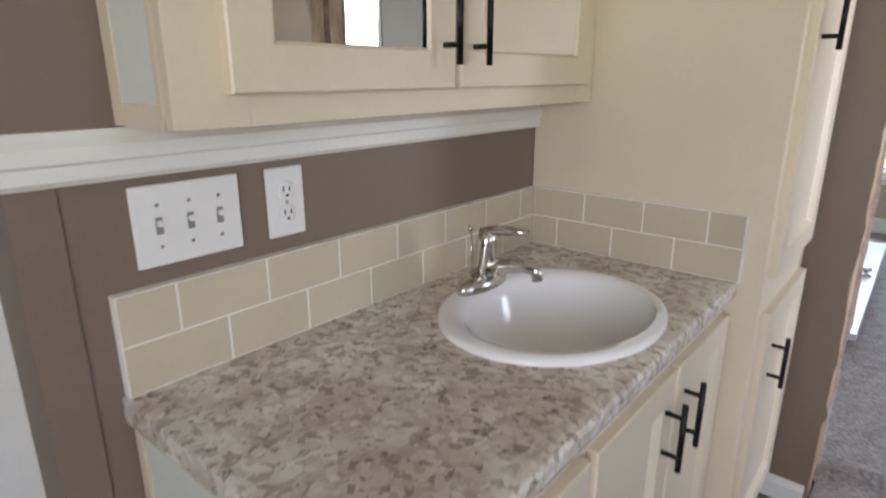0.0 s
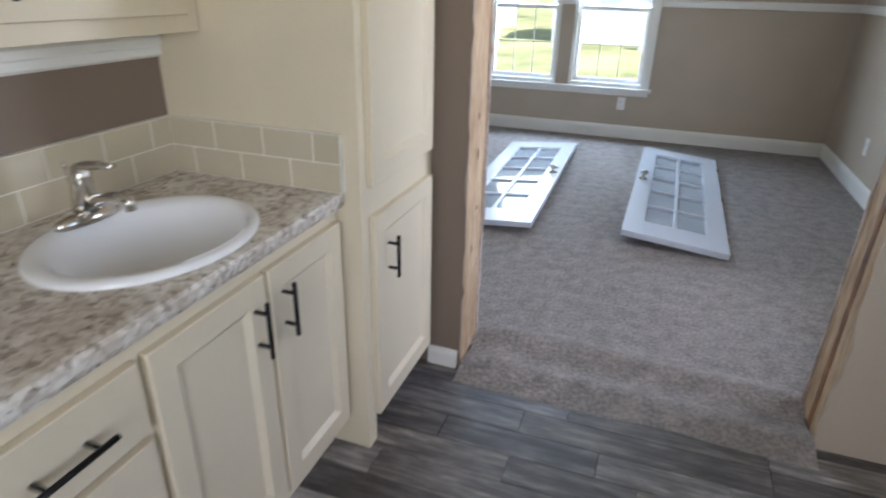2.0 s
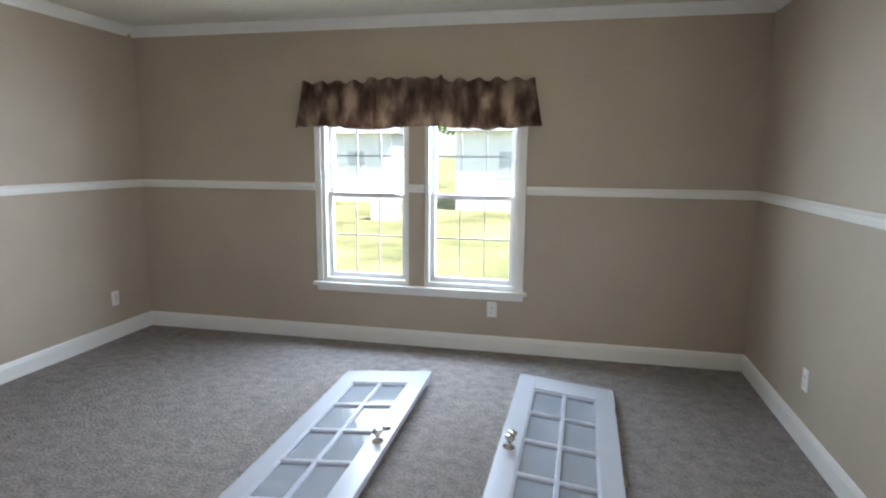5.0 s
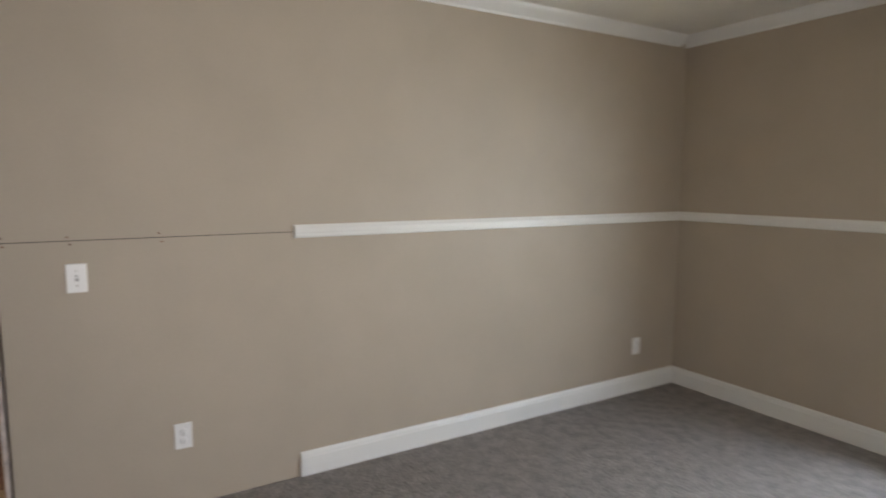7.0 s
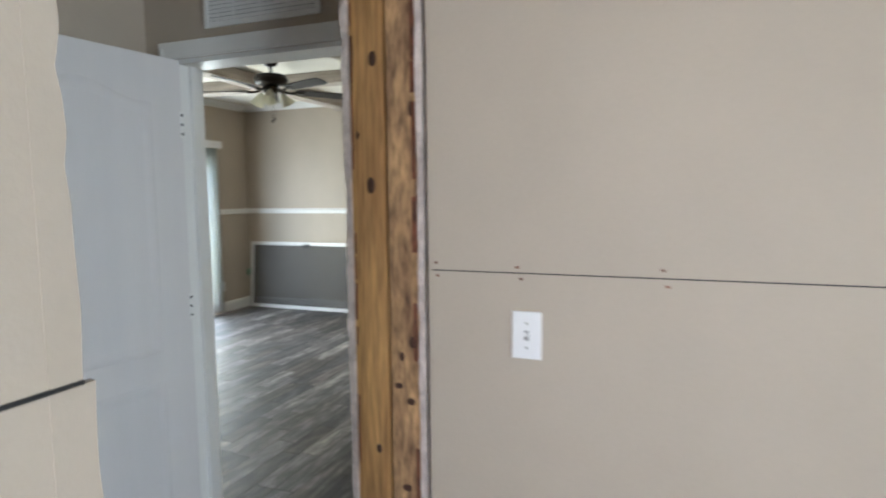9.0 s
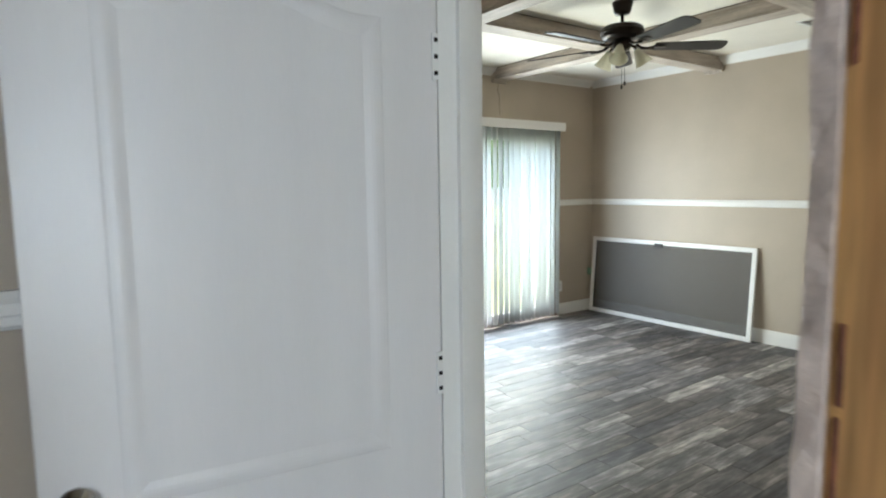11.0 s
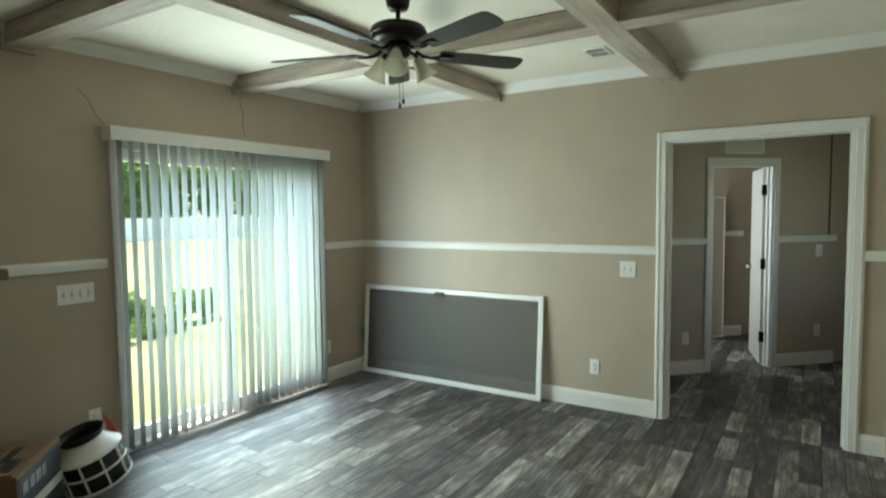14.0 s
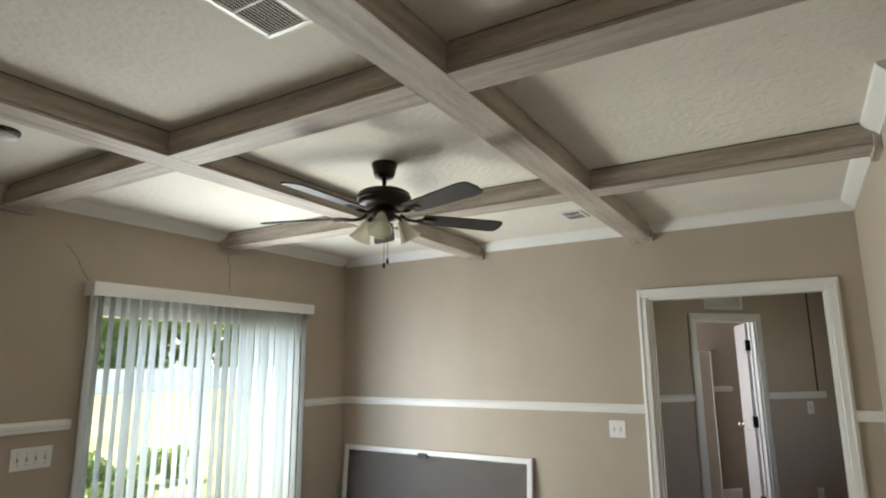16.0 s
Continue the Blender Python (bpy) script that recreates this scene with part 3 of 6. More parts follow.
K1 = [(0, 2.032, 1.751, 0.010, 0.020), (0, 2.021, 1.43, 0.012, 0.022), (0, 1.985, 1.56, 0.005, 0.010), (1, 2.13, 1.02, 0.010, 0.016), (1, 2.10, 0.98, 0.007, 0.012), (1, 2.135, 1.62, 0.006, 0.02),
      (1, 2.09, 0.90, 0.012, 0.008), (1, 2.125, 0.86, 0.012, 0.010), (0, 2.03, 0.72, 0.008, 0.013), (1, 2.11, 0.62, 0.014, 0.01)]
rough_jamb("doubled raw pine studs at a stripped doorway", -2.687, -2.585, 1.963, 2.064, 2.152, 1, (PINE, PINE_OLD), K1)
rough_jamb("doubled raw pine studs beside the tall cabinet", 0.085, 0.122, 1.967, 2.066, 2.168, 1, (PINE_PALE, PINE_PALE), [(0, 2.075, 0.93, 0.006, 0.014), (0, 2.08, 0.80, 0.008, 0.02), (0, 2.09, 0.60, 0.006, 0.010), (0, 2.05, 0.45, 0.005, 0.02)])
_rj = rough_jamb("doubled raw pine studs with a dark gap between", 1.322, 1.36, 1.964, 2.062, 2.168, -1, (PINE_PALE, PINE_PALE), [(1, 2.12, 0.83, 0.007, 0.02), (0, 2.03, 1.1, 0.006, 0.016), (1, 2.13, 1.3, 0.007, 0.014)])


def glue_strip(name, x, y0, y1, z0, z1, face, parent_label):
    bm = bmesh.new()
    z = z0
    while z < z1:
        h = rng.uniform(0.05, 0.22)
        if rng.random() < 0.75:
            w = rng.uniform(0.5, 1.0) * (y1 - y0)
            a = y0 + rng.uniform(0, (y1 - y0) - w)
            box(bm, min(x, x + face * 0.004), max(x, x + face * 0.004), a, a + w, z, z + h, bevel=0.0015)
        z += h + rng.uniform(0.0, 0.05)
    ob = tagged(new(name, mesh_of(name, bm, RUST_GLUE)), parent_label, "glue", kind="stuff")
    return ob


glue_strip("glue_residue", -2.589, 2.135, 2.15, 0.0, 2.3, 1, "reddish brown glue residue on the rough studs")
glue_strip("glue_residue", -2.585, 1.968, 1.975, 0.0, 2.3, 1, "reddish brown glue residue on the rough studs")
_st = ragged(1.320, 1.33, 2.045, 2.079, 0, 2.325, "x-", 0.001)
bmesh.ops.translate(_st, verts=_st.verts, vec=tuple(-c for c in _rj.location))
part("packer_strip", _st, PACKER, _rj, "reddish brown stained packer strip")


def broken_drywall(label, *args):
    ob = structure("drywall_edge", ragged(*args), GYPSUM, label, "drywall")
    return ob


broken_drywall("broken pale drywall edge beside bare studs", -2.687, -2.580, 2.153, 2.168, 0, 2.33, "x+", 0.004)
broken_drywall("broken pale drywall edge beside bare studs", -2.687, -2.578, 1.948, 1.965, 0, 2.33, "x+", 0.004)
broken_drywall("broken pale drywall edge beside bare studs", 0.085, 0.126, 2.169, 2.181, 0, 2.33, "x+", 0.004)
structure("drywall_panel", ragged(0.084, 0.124, MS - 0.001, 1.966, 0, 2.33, "x+", 0.004), PAINT_BROWN, "broken end of the brown drywall", "drywall")
broken_drywall("broken pale drywall edge beside bare studs", 1.318, 1.36, 2.169, 2.181, 0, 2.33, "x-", 0.004)
structure("drywall_panel", ragged(1.317, 1.361, MS - 0.001, 1.963, 0, 2.33, "x-", 0.008), PAINT_TAUPE, "broken end of the taupe drywall", "drywall")


def torn_wall(z0, z1, dx):
    ob = structure("drywall_panel", ragged(-1.635 + dx, -1.599, 2.169, CS + 0.001, z0, z1, "x-", 0.007), PAINT_TAUPE, "torn end of the taupe drywall", "drywall")
    structure("drywall_edge", ragged(-1.628 + dx, -1.599, 2.158, 2.169, z0, z1, "x-", 0.006), RUST_GLUE, "torn reddish paper at the drywall edge", "drywall")
    return ob


torn_wall(1.216, 2.33, 0.0)
torn_wall(0.0, 1.212, -0.014)
structure("wall_seam", boxes((CW - 0.001, CW + 0.0012, 2.19, 3.32, 1.2125, 1.2155)), DARK, "dark open seam between drywall sheets", "seam")
structure("wall_seam", boxes((-1.636, 0.05, CS - 0.001, CS + 0.0026, 1.212, 1.217)), DARK, "dark open seam between drywall sheets", "seam")
for y, z in [(2.20, 1.233), (2.205, 1.20), (2.41, 1.228), (2.74, 1.232), (2.75, 1.196), (2.42, 1.20)]:
    structure("nail_hole", boxes((CW - 0.001, CW + 0.001, y - 0.004, y + 0.004, z - 0.003, z + 0.003)), RUST_GLUE, "small torn nail hole in the wall", "nail hole")


def hairline(label, pts, out):
    bm = bmesh.new()
    for (a, b), (c, d) in zip(pts, pts[1:]):
        q = [(a, b), (a + 0.003, b), (c + 0.003, d), (c, d)]
        bm.faces.new([bm.verts.new((x, out, z)) for x, z in q])
    r = bmesh.ops.extrude_face_region(bm, geom=bm.faces[:])
    bmesh.ops.translate(bm, verts=[v for v in r["geom"] if isinstance(v, bmesh.types.BMVert)], vec=(0, 0.0012, 0))
    bmesh.ops.recalc_face_normals(bm, faces=bm.faces)
    return structure("wall_crack", bm, DARK, label, "crack")


hairline("thin crack in the wall above the blind", [(-4.80, 2.26), (-4.87, 2.19), (-4.91, 2.11), (-4.955, 2.055)], DS)
hairline("thin crack in the wall above the blind", [(-5.975, 2.38), (-5.962, 2.32), (-5.99, 2.27), (-5.985, 2.17), (-6.0, 2.09)], DS)

# ---------------------------------------------------------------- carpet


def carpet():
    bm = bmesh.new()
    nx, ny = 96, 90

    def z_at(x, y):
        z = 0.004 * noise.noise((x * 1.7, y * 1.7, 0))
        kx = max(0, min(1, (x + 0.05) / 0.15)) * max(0, min(1, (1.55 - x) / 0.15))
        if kx > 0 and y < 2.6:
            yy = y - 0.025 * math.sin(3.1 * x + 0.4) - 0.03 * (x - 0.7)
            w = 0.75 + 0.6 * noise.noise((x * 3.2, y * 2, 3))
            z += kx * w * (0.042 * math.exp(-((yy - 2.20) / 0.06) ** 2) + 0.036 * math.exp(-((yy - 1.97) / 0.065) ** 2) + 0.030 * math.exp(-((x - 0.24) / 0.10) ** 2 - ((yy - 2.06) / 0.12) ** 2))
        return z

    def sheet(x0, x1, y0, y1, nx, ny, edge=None):
        g = []
        for j in range(ny + 1):
            row = []
            for i in range(nx + 1):
                x, y = x0 + (x1 - x0) * i / nx, y0 + (y1 - y0) * j / ny
                if edge and j == 0:
                    y += edge(x)
                zz = z_at(x, y)
                row.append(bm.verts.new((x, y, zz if not (edge and j == 0) else -0.007)))
            g.append(row)
        for j in range(ny):
            for i in range(nx):
                f = bm.faces.new((g[j][i], g[j][i + 1], g[j + 1][i + 1], g[j + 1][i]))
                f.smooth = True
    sheet(CW, CE, 2.42, CN, nx, ny)
    sheet(CW, 0.128, 2.10, 2.42, 60, 10)
    sheet(1.317, CE, 2.10, 2.42, 20, 10)
    sheet(0.128, 1.317, 1.84, 2.42, 60, 40, lambda x: 0.018 * noise.noise((x * 4, 7, 0)) - 0.02 * (x - 0.7) + (0.05 if x < 0.16 else 0))
    bmesh.ops.remove_doubles(bm, verts=bm.verts, dist=0.0005)
    r = bmesh.ops.extrude_face_region(bm, geom=bm.faces[:])
    return bm


structure("floor_carpet", carpet(), CARPET, "grey-beige cut pile carpet with a loose edge", "carpet")


# ---------------------------------------------------------------- window of the carpeted room


# the bars are white; their backlit shade is put into the colour
MUNTIN_BACKLIT = material("white muntin bars greyed for backlight", (0.42, 0.43, 0.42), 0.5, spread=0.02, bump=0)


def window_unit(x0, x1, z0, z1):
    w = thing("window_1", ((x0 + x1) / 2, CN + 0.06, z0), "white double-hung twin window with dividing bars", "window")
    w["kind"] = "structure"
    o = (-(x0 + x1) / 2, -(CN + 0.06), -z0)

    def add(name, dims, mat, par=w, bevel=0.003):
        bm = boxes(*dims, bevel=bevel)
        bmesh.ops.translate(bm, verts=bm.verts, vec=o)
        return part(name, bm, mat, par)
    ya, yb = CN + 0.001, CN + 0.119
    add("window_sill", [(x0 - 0.075, x1 + 0.075, CN - 0.045, CN + 0.05, z0 - 0.03, z0 - 0.004)], PAINT_WHITE)
    add("apron", [(x0 - 0.05, x1 + 0.05, CN - 0.014, CN - 0.001, z0 - 0.075, z0 - 0.031)], PAINT_WHITE)
    xm = (x0 + x1) / 2
    for a, b in ((x0 - 0.05, x0), (x1, x1 + 0.05)):
        add("casing_side", [(a, b, CN - 0.016, CN - 0.001, z0 - 0.003, z1 + 0.05)], PAINT_WHITE)
    add("casing_head", [(x0, x1, CN - 0.016, CN - 0.001, z1, z1 + 0.05)], PAINT_WHITE)
    add("mullion_face", [(xm - 0.062, xm + 0.062, CN - 0.004, CN + 0.118, z0, z1)], PAINT_TAUPE)
    for a, b in ((x0, xm - 0.0625), (xm + 0.0625, x1)):
        fr = add("window_frame", [(a, a + 0.03, ya, yb, z0, z1), (b - 0.03, b, ya, yb, z0, z1), (a + 0.03, b - 0.03, ya, yb, z0, z0 + 0.03), (a + 0.03, b - 0.03, ya, yb, z1 - 0.03, z1)], PAINT_WHITE, bevel=0)
        zm = 1.155
        for nm, lo, hi, yy in (("lower_sash", z0 + 0.031, zm + 0.018, CN + 0.05), ("upper_sash", zm - 0.018, z1 - 0.031, CN + 0.085)):
            sa = add(nm, [(a + 0.031, a + 0.066, yy, yy + 0.03, lo, hi), (b - 0.066, b - 0.031, yy, yy + 0.03, lo, hi), (a + 0.066, b - 0.066, yy, yy + 0.03, lo, lo + 0.036), (a + 0.066, b - 0.066, yy, yy + 0.03, hi - 0.036, hi)], PLASTIC_WHITE, fr, 0)
            xs = [a + 0.066 + (b - a - 0.132) * k / 3 for k in (1, 2)]
            zs = [(lo + hi) / 2]
            add("muntin_bars", [(x - 0.004, x + 0.004, yy + 0.013, yy + 0.018, lo + 0.037, hi - 0.037) for x in xs] + [(a + 0.067, b - 0.067, yy + 0.0125, yy + 0.0195, z - 0.005, z + 0.005) for z in zs], MUNTIN_BACKLIT, fr, 0)
            g = add("pane", [(a + 0.0665, b - 0.0665, yy + 0.024, yy + 0.027, lo + 0.0365, hi - 0.0365)], GLASS, fr, 0)
            g.visible_shadow = False
    return w


window_unit(-0.985, 0.535, 0.475, 1.80)
chair_rail((-0.285, CN - 0.0045), (-0.165, CN - 0.0045), (0, -1))


def valance_cloth():
    """Dark brown cloth; vertical pale streaks in its colour stand for daylight shining through."""
    m = translucent("brown valance cloth with daylight streaks", (0.13, 0.08, 0.055), 0.5, 0.95)
    n, l = m.node_tree.nodes, m.node_tree.links
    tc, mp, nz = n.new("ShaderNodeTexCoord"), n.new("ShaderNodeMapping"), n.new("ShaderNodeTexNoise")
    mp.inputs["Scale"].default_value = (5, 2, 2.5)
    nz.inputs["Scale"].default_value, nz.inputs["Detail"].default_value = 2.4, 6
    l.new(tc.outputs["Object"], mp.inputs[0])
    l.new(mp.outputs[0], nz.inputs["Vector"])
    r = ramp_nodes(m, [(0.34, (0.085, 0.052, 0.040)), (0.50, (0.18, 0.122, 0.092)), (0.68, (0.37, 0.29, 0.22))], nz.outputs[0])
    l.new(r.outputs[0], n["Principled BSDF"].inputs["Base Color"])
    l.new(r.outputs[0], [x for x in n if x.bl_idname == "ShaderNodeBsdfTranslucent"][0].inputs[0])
    return m


VALANCE = valance_cloth()


def valance():
    v = thing("window_valance", (-0.235, CN - 0.05, 1.655), "gathered brown striped fabric valance on a rod", "valance")
    bm = bmesh.new()
    n, m = 150, 14
    g = []
    for j in range(m + 1):
        k = j / m
        row = []
        for i in range(n + 1):
            u = i / n
            s = 2 * u - 1
            x = (0.86 + 0.06 * (1 - k)) * s
            swag = 0.55 if 0.36 < u < 0.62 else 1.0
            ruff = math.sin(u * 95 + 2 * math.sin(u * 17)) * swag + 0.5 * math.sin(u * 51 + 1) * swag
            y = -0.045 - 0.026 * ruff * (0.45 + 0.55 * abs(k - 0.75)) - 0.035 * (1 - k) * (1 - abs(s) ** 6)
            if abs(s) > 0.97:
                y += 0.05 * (abs(s) - 0.97) / 0.03
            z = 0.33 * k + (0.012 * noise.noise((u * 22, 5, 0)) if k < 0.15 else 0) + (0.014 * math.sin(u * 83) * swag + (0.02 if 0.3 < u < 0.63 else 0)) * (k > 0.9) + 0.012 * math.sin(u * 14) * (1 - k)
            row.append(bm.verts.new((x, y, z)))
        g.append(row)
    for j in range(m):
        for i in range(n):
            bm.faces.new((g[j][i], g[j][i + 1], g[j + 1][i + 1], g[j + 1][i])).smooth = True
    r = bmesh.ops.extrude_face_region(bm, geom=bm.faces[:])
    bmesh.ops.translate(bm, verts=[q for q in r["geom"] if isinstance(q, bmesh.types.BMVert)], vec=(0, 0.003, 0))
    bmesh.ops.recalc_face_normals(bm, faces=bm.faces)
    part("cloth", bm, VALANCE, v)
    part("rod", tube([(-0.86, 0.05, 0.29), (-0.85, -0.01, 0.29), (0.85, -0.01, 0.29), (0.86, 0.05, 0.29)], 0.008), BRONZE, v)


valance()


# ---------------------------------------------------------------- switches and outlets


SLOT = material("grey switch slot", (0.25, 0.24, 0.23), 0.5, spread=0, grain_spread=0, bump=0)


def plate(name, m, gangs, kind, label):
    """A wall plate in local xz, facing -y, centred on its origin; kind 'switch' or 'outlet' or 'dimmer'."""
    w = {1: 0.072, 2: 0.116, 3: 0.163, 4: 0.207}[gangs]
    p = thing(name, m, label, "wall plate")
    part("cover", boxes((-w / 2, w / 2, -0.006, 0.0, -0.058, 0.058), bevel=0.0025), PLASTIC_WHITE, p)
    for k in range(gangs):
        x = (k - (gangs - 1) / 2) * 0.046
        if kind == "switch":
            bm = boxes((x - 0.005, x + 0.005, -0.0075, -0.0062, -0.012, 0.012))
            part("slot", bm, SLOT, p)
            t = boxes((x - 0.0035, x + 0.0035, -0.017, -0.007, 0.0, 0.008), bevel=0.001)
            part("toggle", t, PLASTIC_WHITE, p)
        else:
            for z in (-0.0195, 0.0195):
                face = part("receptacle", lathe([(0.0165, 0.0), (0.0165, 0.0022), (0.0155, 0.003), (0, 0.003)], 18, "y"), PLASTIC_WHITE, p)
                face.data.transform(Matrix.Translation((x, -0.006, z)) @ Matrix.Diagonal((1, -1, 1, 1)))
                part("slots", boxes((x - 0.0075, x - 0.0055, -0.0098, -0.0088, z - 0.001, z + 0.008), (x + 0.0045, x + 0.0065, -0.0098, -0.0088, z - 0.001, z + 0.007), (x - 0.0025, x + 0.0025, -0.0098, -0.0088, z - 0.010, z - 0.006)), DARK, p)
    for z in ((-0.03, 0.03) if kind == "switch" else (0.0,)):
        for k in range(gangs):
            x = (k - (gangs - 1) / 2) * 0.046
            sc = part("screw", lathe([(0.0028, 0), (0.0028, 0.001), (0, 0.0012)], 8, "y"), CHROME, p)
            sc.data.transform(Matrix.Translation((x, -0.0062, z)) @ Matrix.Diagonal((1, -1, 1, 1)))
    return p


plate("light_switch", pose(VX, 0.488, 1.0715, 0, 0, 90), 3, "switch", "white three-gang switch plate on brown wall")
plate("power_outlet", pose(VX, 0.6545, 1.0715, 0, 0, 90), 1, "outlet", "white duplex outlet beside the switches")
plate("light_switch", pose(CW, 2.435, 1.064, 0, 0, 90), 1, "switch", "white single switch plate below a wall seam")
plate("power_outlet", pose(CW, 2.796, 0.327, 0, 0, 90), 1, "outlet", "white duplex outlet low on the taupe wall")
plate("power_outlet", pose(CW, 5.692, 0.325, 0, 0, 90), 1, "outlet", "white duplex outlet near the room's corner")
plate("power_outlet", pose(0.356, CN, 0.326, 0, 0, 0), 1, "outlet", "white duplex outlet under the window")
plate("power_outlet", pose(CE, 5.023, 0.342, 0, 0, -90), 1, "outlet", "white duplex outlet on the side wall")
plate("light_switch", pose(DW, 0.235, 1.075, 0, 0, 90), 2, "switch", "white two-gang switch plate by the cased opening")
plate("power_outlet", pose(DW, -0.008, 0.318, 0, 0, 90), 1, "outlet", "white duplex outlet beside the screen panel")
plate("light_switch", pose(-4.745, DS, 1.052, 0, 0, 180), 4, "switch", "white four-gang switch plate beside the blind")
plate("power_outlet", pose(-4.82, DS, 0.285, 0, 0, 180), 1, "outlet", "white duplex outlet behind stacked boxes")
plate("power_outlet", pose(-6.835, DS, 0.312, 0, 0, 180), 1, "outlet", "white duplex outlet in the dining corner")
plate("power_outlet", DIAG @ pose(-0.27, 0, 0.33), 1, "outlet", "white duplex outlet in the dim far hall")
plate("light_switch", DIAG @ pose(1.17, 0, 1.10), 1, "switch", "white switch plate in the dim far hall")
plate("power_outlet", DIAG @ pose(1.17, 0, 0.33), 1, "outlet", "white duplex outlet in the dim far hall")
for a, b in ((-0.75, -0.078), (0.708, 1.36)):
    p, q = DIAG @ Vector((a, 0, 0)), DIAG @ Vector((b, 0, 0))
    chair_rail(p, q, (0.7071, 0.7071))
    baseboard(p, q, (0.7071, 0.7071))


# ---------------------------------------------------------------- vanity


def bar_pull(m, length, parent, rad=0.0055, out=0.032):
    """A black bar handle along local z, standing out to +x."""
    bm = tube([(out, 0, -length / 2), (out, 0, length / 2)], rad, 10)
    for z in (-length * 0.3, length * 0.3):
        b2 = tube([(0, 0, z), (out, 0, z)], rad * 0.85, 8)
        me = bpy.data.meshes.new("tmp")
        b2.to_mesh(me)
        b2.free()
        bm.from_mesh(me)
        bpy.data.meshes.remove(me)
    bmesh.ops.transform(bm, matrix=m, verts=bm.verts)
    return part("handle", bm, BLACK_METAL, parent, "black metal bar handle")


def framed(y0, y1, z0, z1, side, low, high, depths):
    """A one-piece front facing +x: a frame of the given widths whose inner edge steps in through (inset, x) pairs; the first pair is the outer back edge."""
    bm = bmesh.new()
    loops = []
    for inset, x in depths:
        k = max(0.0, min(1.0, inset)) if inset <= 1 else 1.0
        e = max(0.0, inset - 1)
        a, b = y0 + side * k + e, y1 - side * k - e
        c, d = z0 + low * k + e, z1 - high * k - e
        loops.append([bm.verts.new((x, y, z)) for y, z in ((a, c), (b, c), (b, d), (a, d))])
    for p, q in zip(loops, loops[1:]):
        for n in range(4):
            bm.faces.new((p[n], p[(n + 1) % 4], q[(n + 1) % 4], q[n]))
    bm.faces.new(list(reversed(loops[0])))
    bm.faces.new(loops[-1])
    bmesh.ops.recalc_face_normals(bm, faces=bm.faces)
    return bm


def shaker(name, x, y0, y1, z0, z1, parent, mat, stile=0.055, thick=0.019):
    """A shaker front facing +x: frame with eased edges round a sunken panel with a sloped bead."""
    t = x + thick
    soft = 0.0025 / stile
    return part(name, framed(y0, y1, z0, z1, stile, stile, stile, [(0.0, x), (0.0, t - 0.0025), (soft, t), (0.96, t), (1.0, t - 0.002), (1.005, t - 0.006), (1.011, t - 0.0105), (1.013, t - 0.012)]), mat, parent)


def vanity():
    o = Vector((VX, 0.36, 0))
    v = thing("vanity_cabinet", tuple(o), "cream painted vanity cabinet with black bar handles", "cabinet")
    fx = -0.070 - o.x
    part("body", boxes((0.002, fx - 0.02, 0.014, 1.074, 0.10, 0.705)), CREAM, v)
    part("side_panel", boxes((0.002, fx - 0.02, 0.012, 0.0195, 0.0, 0.796)), VENEER_PALE, v, "pale grey-green laminate end panel")
    part("side_stile", boxes((fx - 0.02, fx, 0.012, 0.04, 0.0, 0.796), bevel=0.0015), CREAM, v)
    part("back_stile", boxes((0.002, 0.024, 0.007, 0.0119, 0.0, 0.796), bevel=0.0015), CREAM, v)
    part("face_frame", boxes((fx - 0.0199, fx, 0.041, 1.074, 0.10, 0.15), (fx - 0.0199, fx, 0.041, 1.074, 0.75, 0.796), (fx - 0.0199, fx - 0.001, 0.041, 1.074, 0.1505, 0.7495), bevel=0.001), CREAM, v)
    part("toe_kick", boxes((0.05, fx - 0.055, 0.02, 1.074, 0.0, 0.0995)), CREAM, v)
    y = lambda a: a - o.y
    for z0, z1 in ((0.622, 0.764), (0.376, 0.606), (0.130, 0.360)):
        d = part("drawer", boxes((fx, fx + 0.020, y(0.438), y(0.750), z0, z1), bevel=0.003), CREAM, v)
        bar_pull(Matrix.Translation((fx + 0.020, y(0.592), (z0 + z1) / 2)) @ Matrix.Rotation(radians(90), 4, "X"), 0.145, d)
    d = shaker("door", fx, y(0.769), y(1.090), 0.130, 0.764, v, CREAM, 0.058, 0.020)
    bar_pull(Matrix.Translation((fx + 0.020, y(1.048), 0.655)), 0.135, d)
    d = shaker("door", fx, y(1.103), y(1.420), 0.130, 0.764, v, CREAM, 0.058, 0.020)
    bar_pull(Matrix.Translation((fx + 0.020, y(1.148), 0.655)), 0.135, d)
    return v


vanity()


